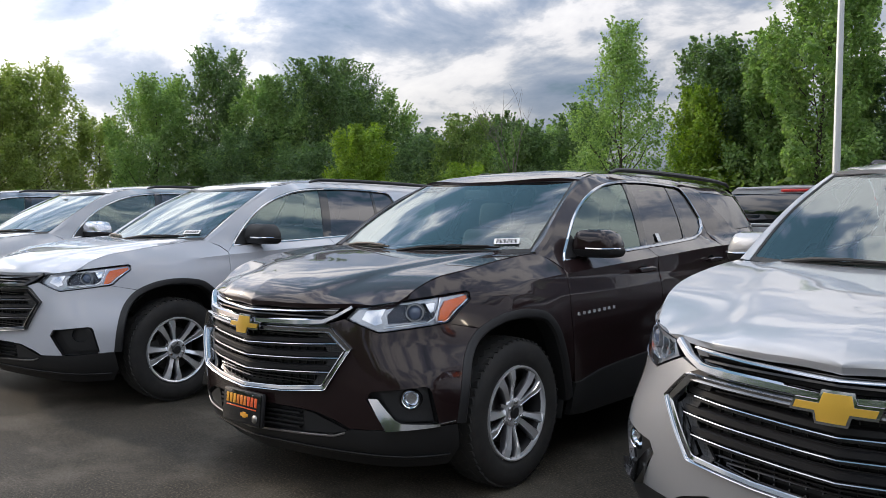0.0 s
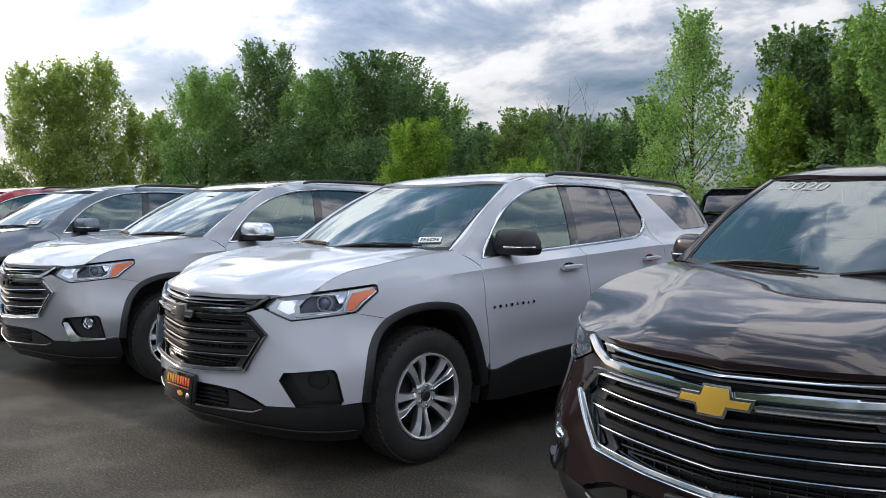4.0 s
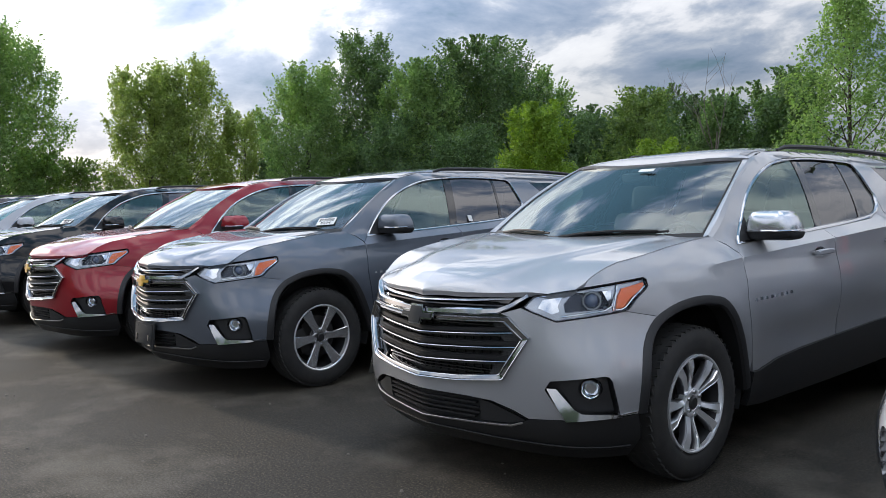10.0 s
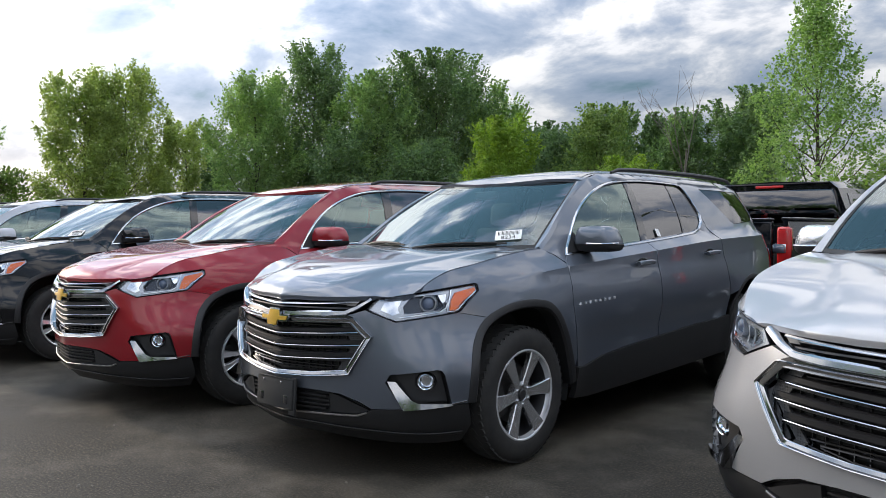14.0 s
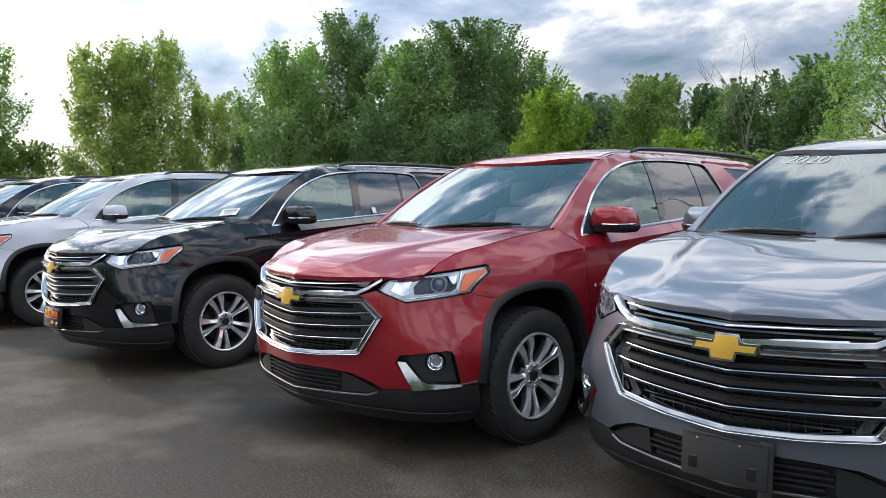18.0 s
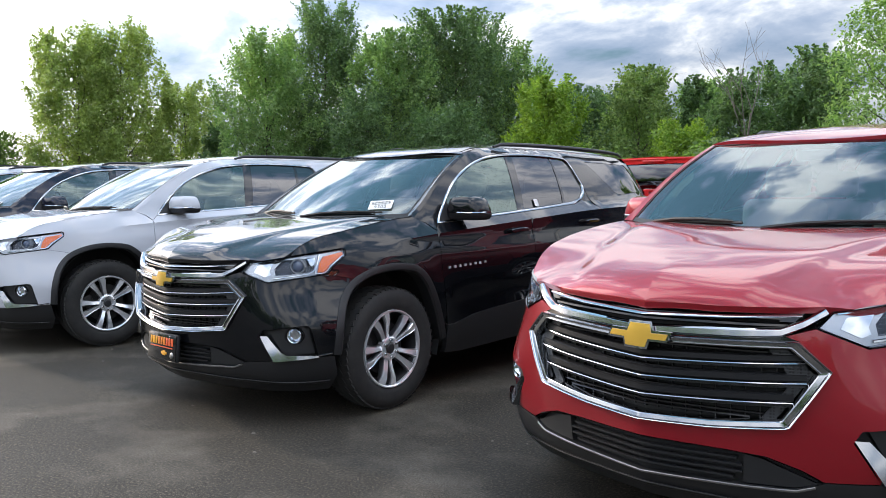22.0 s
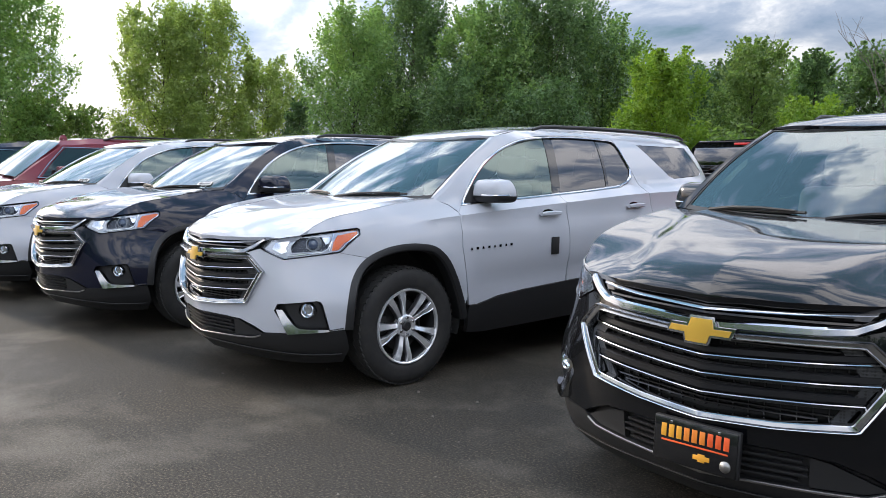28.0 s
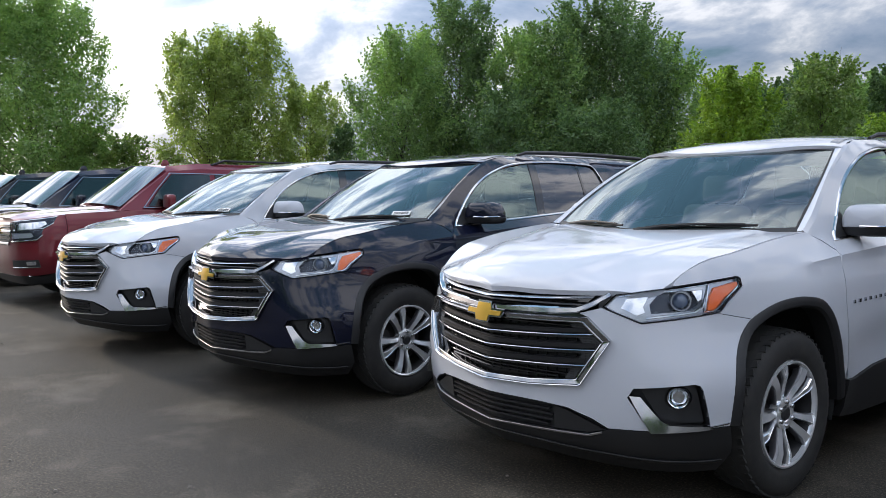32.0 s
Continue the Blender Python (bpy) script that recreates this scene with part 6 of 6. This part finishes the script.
def estate():
    """A long upright sport utility; nose at y = -1, looking along -y."""
    kit = Kit()
    fx = lambda y, z: 1.0 - .10 * np.clip((-.35 - y) / .65, 0, 1) ** 2 + .02 * np.sin(np.clip((z - .4) / .9, 0, 1) * np.pi) - .03 * np.clip((z - 1.05) / .15, 0, 1)
    wx = side_on(fx)
    cx = side_on(lambda y, z: .955 - (z - 1.22) * .32)
    hole1, hole2 = list(reversed(arch(.02, .46, .50, 0, 180, 16, .46))), list(reversed(arch(2.97, .46, .50, 0, 180, 16, .46)))
    low = [(-.43, .46)] + hole1 + [(.48, .46), (2.51, .46)] + hole2 + [(3.43, .46), (4.15, .55), (4.18, 1.20), (.55, 1.21), (-.2, 1.185), (-.45, 1.17), (-.43, .86)]
    side = kit.add("body_side", sheet(low, (), .07, wx, 0, .04), "paint", both=True)
    # the nose: squarish plan with rounded corners, arc s from the middle line
    plan = np.array([(0, -1.0), (.35, -.99), (.60, -.965), (.76, -.92), (.88, -.82), (.955, -.66), (.98, -.50), (1.0, -.40)])
    arc = np.r_[0, np.cumsum(np.hypot(*np.diff(plan, axis=0).T))]
    qx, qy, lean_in = hermite(arc, plan[:, 0]), hermite(arc, plan[:, 1]), hermite([.3, .42, .55, .8, 1.0, 1.1, 1.18, 1.3], [.10, .03, .0, .0, .012, .03, .06, .10])

    def nose(s, z, out=0.0):
        s, z = np.asarray(s, float), np.asarray(z, float)
        m = np.abs(s)
        tx, ty = qx(m + 1e-3) - qx(m - 1e-3), qy(m + 1e-3) - qy(m - 1e-3)
        n, d = np.hypot(tx, ty) + 1e-9, out - lean_in(z)
        return np.stack([(qx(m) + ty / n * d) * np.where(s < 0, -1, 1), qy(m) - tx / n * d, z + 0 * s], -1)
    end = float(arc[-1]) - .012
    tip = 1.22
    face = kit.add("front_panel", sheet(both_halves([(0, .40), (.6, .40), (1.0, .42), (end, .47), (end, 1.165), (1.0, 1.125), (.62, 1.085), (0, 1.075)]), (), .06, nose, 0, .04), "paint")
    hoodr, u = [], np.linspace(-1, 1, 33)
    for s, z in ((.01, 1.07), (.35, 1.075), (.62, 1.085), (.85, 1.105), (1.0, 1.125), (1.15, 1.145), (end, 1.168)):
        e = nose(s, z)
        hoodr.append(np.stack([u * e[0], e[1] - .05 * (1 - u ** 2) * (s > .5), e[2] + .045 * (1 - np.abs(u) ** 4) * min(1, s) + .02 * (np.abs(u * e[0]) < .55) * min(1, s)], -1))
    for y, z in ((-.2, 1.185), (.1, 1.20), (.35, 1.215)):
        hoodr.append(np.stack([u * .955, y - .05 * (1 - u ** 2), z + .045 * (1 - np.abs(u) ** 4) + .02 * (np.abs(u * .955) < .58)], -1))
    kit.add("hood", (np.concatenate(hoodr), grid_faces(10, 33)), "paint")
    kit.add("lower_valance", sheet(both_halves([(0, .405), (1.0, .405), (end, .46), (end, .33), (.9, .30), (0, .30)]), (), .08, nose, .004, .04), "plastic")
    gr = kit.add("grille", sheet(both_halves([(0, 1.05), (.53, 1.055), (.56, .86), (.50, .80), (0, .79)]), (), .06, nose, .008, .02), "grille_dark")
    for z, w in ((1.045, .55), (.955, .57), (.80, .52)):
        kit.add("grille_bar", band([(-w, z), (0, z), (w, z)], .018, nose, .022, .02), "chrome", gr)
    for z in (1.0, .90, .85):
        kit.add("grille_slat", band([(-.52, z), (0, z), (.52, z)], .008, nose, .014, .012), "plastic", gr)
    kit.add("emblem", block((.24, .03, .075), (0, -1.03, .955), .01), "emblem", gr)
    for a in (1, -1):
        fl = lambda poly: [(a * s, z) for s, z in poly]
        hl = kit.add("headlamp", sheet(fl([(.57, 1.065), (.90, 1.095), (1.14, 1.12), (tip, 1.135), (1.17, 1.06), (1.06, 1.0), (1.03, .90), (.98, .86), (.59, .83)]), (), .05, nose, .006, .02), "lamp_dark")
        kit.add("upper_lamp", sheet(fl([(.60, 1.045), (.86, 1.065), (1.08, 1.085), (1.10, 1.05), (1.00, .995), (.62, .975)]), (), .05, nose, .014, .012), "reflector", hl)
        kit.add("lower_lamp", sheet(fl([(.62, .93), (.92, .94), (.95, .90), (.92, .885), (.62, .865)]), (), .05, nose, .014, .012), "lamp_grey", hl)
        kit.add("lamp_strip", band(fl([(.57, 1.072), (.90, 1.102), (1.14, 1.127), (tip, 1.140)]), .006, nose, .016), "chrome", hl)
        kit.add("lamp_strip", band(fl([(1.18, 1.065), (1.06, 1.0), (.62, .962)]), .006, nose, .018), "chrome", hl)
        kit.add("lamp_strip", band(fl([(1.05, .92), (.98, .855), (.59, .825)]), .007, nose, .018), "chrome", hl)
        kit.add("lens", sheet(fl([(.575, 1.06), (.90, 1.09), (1.14, 1.115), (tip - .01, 1.13), (1.165, 1.06), (1.06, 1.0), (1.03, .90), (.98, .865), (.595, .835)]), (), .06, nose, .024, 0), "lens", hl)
        fg = kit.add("fog_recess", sheet(fl([(.60, .60), (1.00, .615), (1.02, .53), (.60, .51)]), (), .06, nose, .004, .02), "plastic")
        kit.add("fog_lamp", sheet(fl([(.86, .592), (.97, .594), (.97, .548), (.86, .545)]), (), .04, nose, .010, .012), "reflector", fg)
        kit.add("fog_strip", band(fl([(.60, .505), (1.02, .525)]), .006, nose, .012), "chrome", fg)
    roofrows = [(.95, [(.93, 1.215), (.925, 1.23), (.76, 1.74), (.68, 1.81), (0, 1.84)]), (1.4, [(.955, 1.215), (.945, 1.24), (.775, 1.78), (.68, 1.86), (0, 1.885)]),
                (3.2, [(.955, 1.215), (.945, 1.24), (.775, 1.78), (.68, 1.87), (0, 1.89)]), (4.0, [(.94, 1.215), (.93, 1.24), (.765, 1.77), (.66, 1.85), (0, 1.87)]), (4.16, [(.92, 1.215), (.91, 1.24), (.74, 1.72), (.62, 1.80), (0, 1.82)])]
    cabin = [(.22, [(.955, 1.20), (.95, 1.205), (.94, 1.21), (.90, 1.213), (0, 1.22)])] + roofrows
    kit.add("cabin", loft(cabin), "paint", sharp=25)
    ws = np.array([(-.89, .27, 1.225), (.89, .27, 1.225), (.745, .95, 1.745), (-.745, .95, 1.745)]) + np.array((0, -.045, .035))
    ws = np.array([ws[0] * (1 - a) * (1 - b) + ws[1] * a * (1 - b) + ws[2] * a * b + ws[3] * (1 - a) * b + np.array((0, -.10 * (1 - (2 * a - 1) ** 2) + .02, .045 * (1 - (2 * a - 1) ** 2))) for b in np.linspace(0, 1, 7) for a in np.linspace(0, 1, 13)])
    kit.add("windscreen", (ws, grid_faces(7, 13)), "screen")
    for pts in ([(.60, 1.265), (1.52, 1.265), (1.52, 1.70), (.98, 1.70), (.78, 1.50)], [(1.60, 1.265), (2.50, 1.265), (2.50, 1.70), (1.60, 1.70)], [(2.62, 1.265), (3.95, 1.265), (3.85, 1.70), (2.62, 1.70)]):
        kit.add("side_window", sheet(pts, (), .12, cx, .012, .02), "privacy", both=True)
    dl = [(.52, 1.245), (3.98, 1.245), (3.88, 1.72), (.95, 1.72), (.72, 1.48)]
    kit.add("window_trim", ring(dl, inward(dl, .012), cx, [(0, .0), (.1, .014), (.9, .014), (1, 0)], 90), "chrome", both=True)
    kit.add("mirror", block((.24, .11, .19), (1.10, .82, 1.33), .04, 3), "paint", both=True)
    kit.add("door_handle", block((.03, .22, .03), (1.02, 1.40, 1.10), .01), "paint", both=True)
    kit.add("roof_rail", tube([(.70, 1.6, 1.84), (.70, 1.8, 1.91), (.70, 3.6, 1.91), (.70, 3.9, 1.84)], .018, 6), "plastic", both=True)
    kit.add("antenna_fin", block((.04, .14, .07), (0, 1.22, 1.895), .012, 2, None, (.4, .5)), "paint")
    kit.add("wiper", tube([(-.5, .44, 1.25), (-.1, .43, 1.275), (.2, .47, 1.30)], .008, 5), "seal")
    kit.add("tailgate", block((1.80, .10, 1.25), (0, 4.14, 1.1), .04), "paint")
    kit.add("sill", block((1.92, 2.1, .10), (0, 1.5, .43), .03), "plastic")
    kit.add("chassis", block((1.2, 4.6, .2), (0, 1.6, .46), .03), "liner")
    for cy in (.02, 2.97):
        kit.add("wheel_well", block((.06, 1.0, .66), (.60, cy, .72), .01), "liner", both=True)
    big_wheels(kit, (.02, 2.97), .85, .40)
    return kit


PICKUP = pickup()
for x, colour, text in ((.1, "black", "black"), (-3.0, "silver", "silver"), (-6.05, "black", "black"), (-9.2, "grey", "steel-grey"), (-12.7, "black", "black"), (-15.75, "navy", "dark blue"),
                        (-18.8, "orange", "bright red"), (-21.62, "black", "black"), (-24.9, "black", "black"), (-27.95, "silver", "silver")):
    PICKUP.place("pickup_truck", pose(x, 6.15 - .02 * abs(x), 0, 0, 0, .6 * math.sin(x)), trim_roles(colour), text + " crew-cab pickup seen from its tailgate", "pickup", "second row of pickups")
DARK_GLASS = pane("dark_glass", (.16, .18, .18), 1.9, (.78, .95, .90))
ESTATE = estate()
for x, y, colour, text in ((-30.25, .62, "wine", "wine-red"), (-33.3, .40, "navy", "dark navy"), (-36.4, .15, "black", "black"), (-39.5, -.1, "silver", "silver"), (-42.6, -.3, "black", "black")):
    ESTATE.place("sport_utility", pose(x, y, 0, 0, 0, .5), trim_roles(colour, screen=WINDSCREEN, privacy=DARK_GLASS), text + " full-size sport utility with chrome trim", "car", "large cars at the end of the row")

# ---- loose grit on the asphalt ----
def grit():
    rng = np.random.default_rng(21)
    pieces = []
    for i in range(130):
        x, y = rng.uniform(-30, 3), rng.uniform(-2.4, 1.2)
        r = rng.uniform(.004, .011)
        v, f = block((r * 2, r * 1.6, r), (x, y, r * .4), 0, 1, Matrix.Rotation(rng.uniform(0, 3.1), 4, "Z"), (.6, .6))
        pieces.append((v, f))
    ob = new("grit", mesh_from("grit", *join(*pieces), smooth=False))
    ob.data.materials.append(mat("pale_grit", (.16, .145, .125), .9))
    tagged(ob, "small pale stones scattered on the asphalt", "gravel", kind="stuff")


grit()
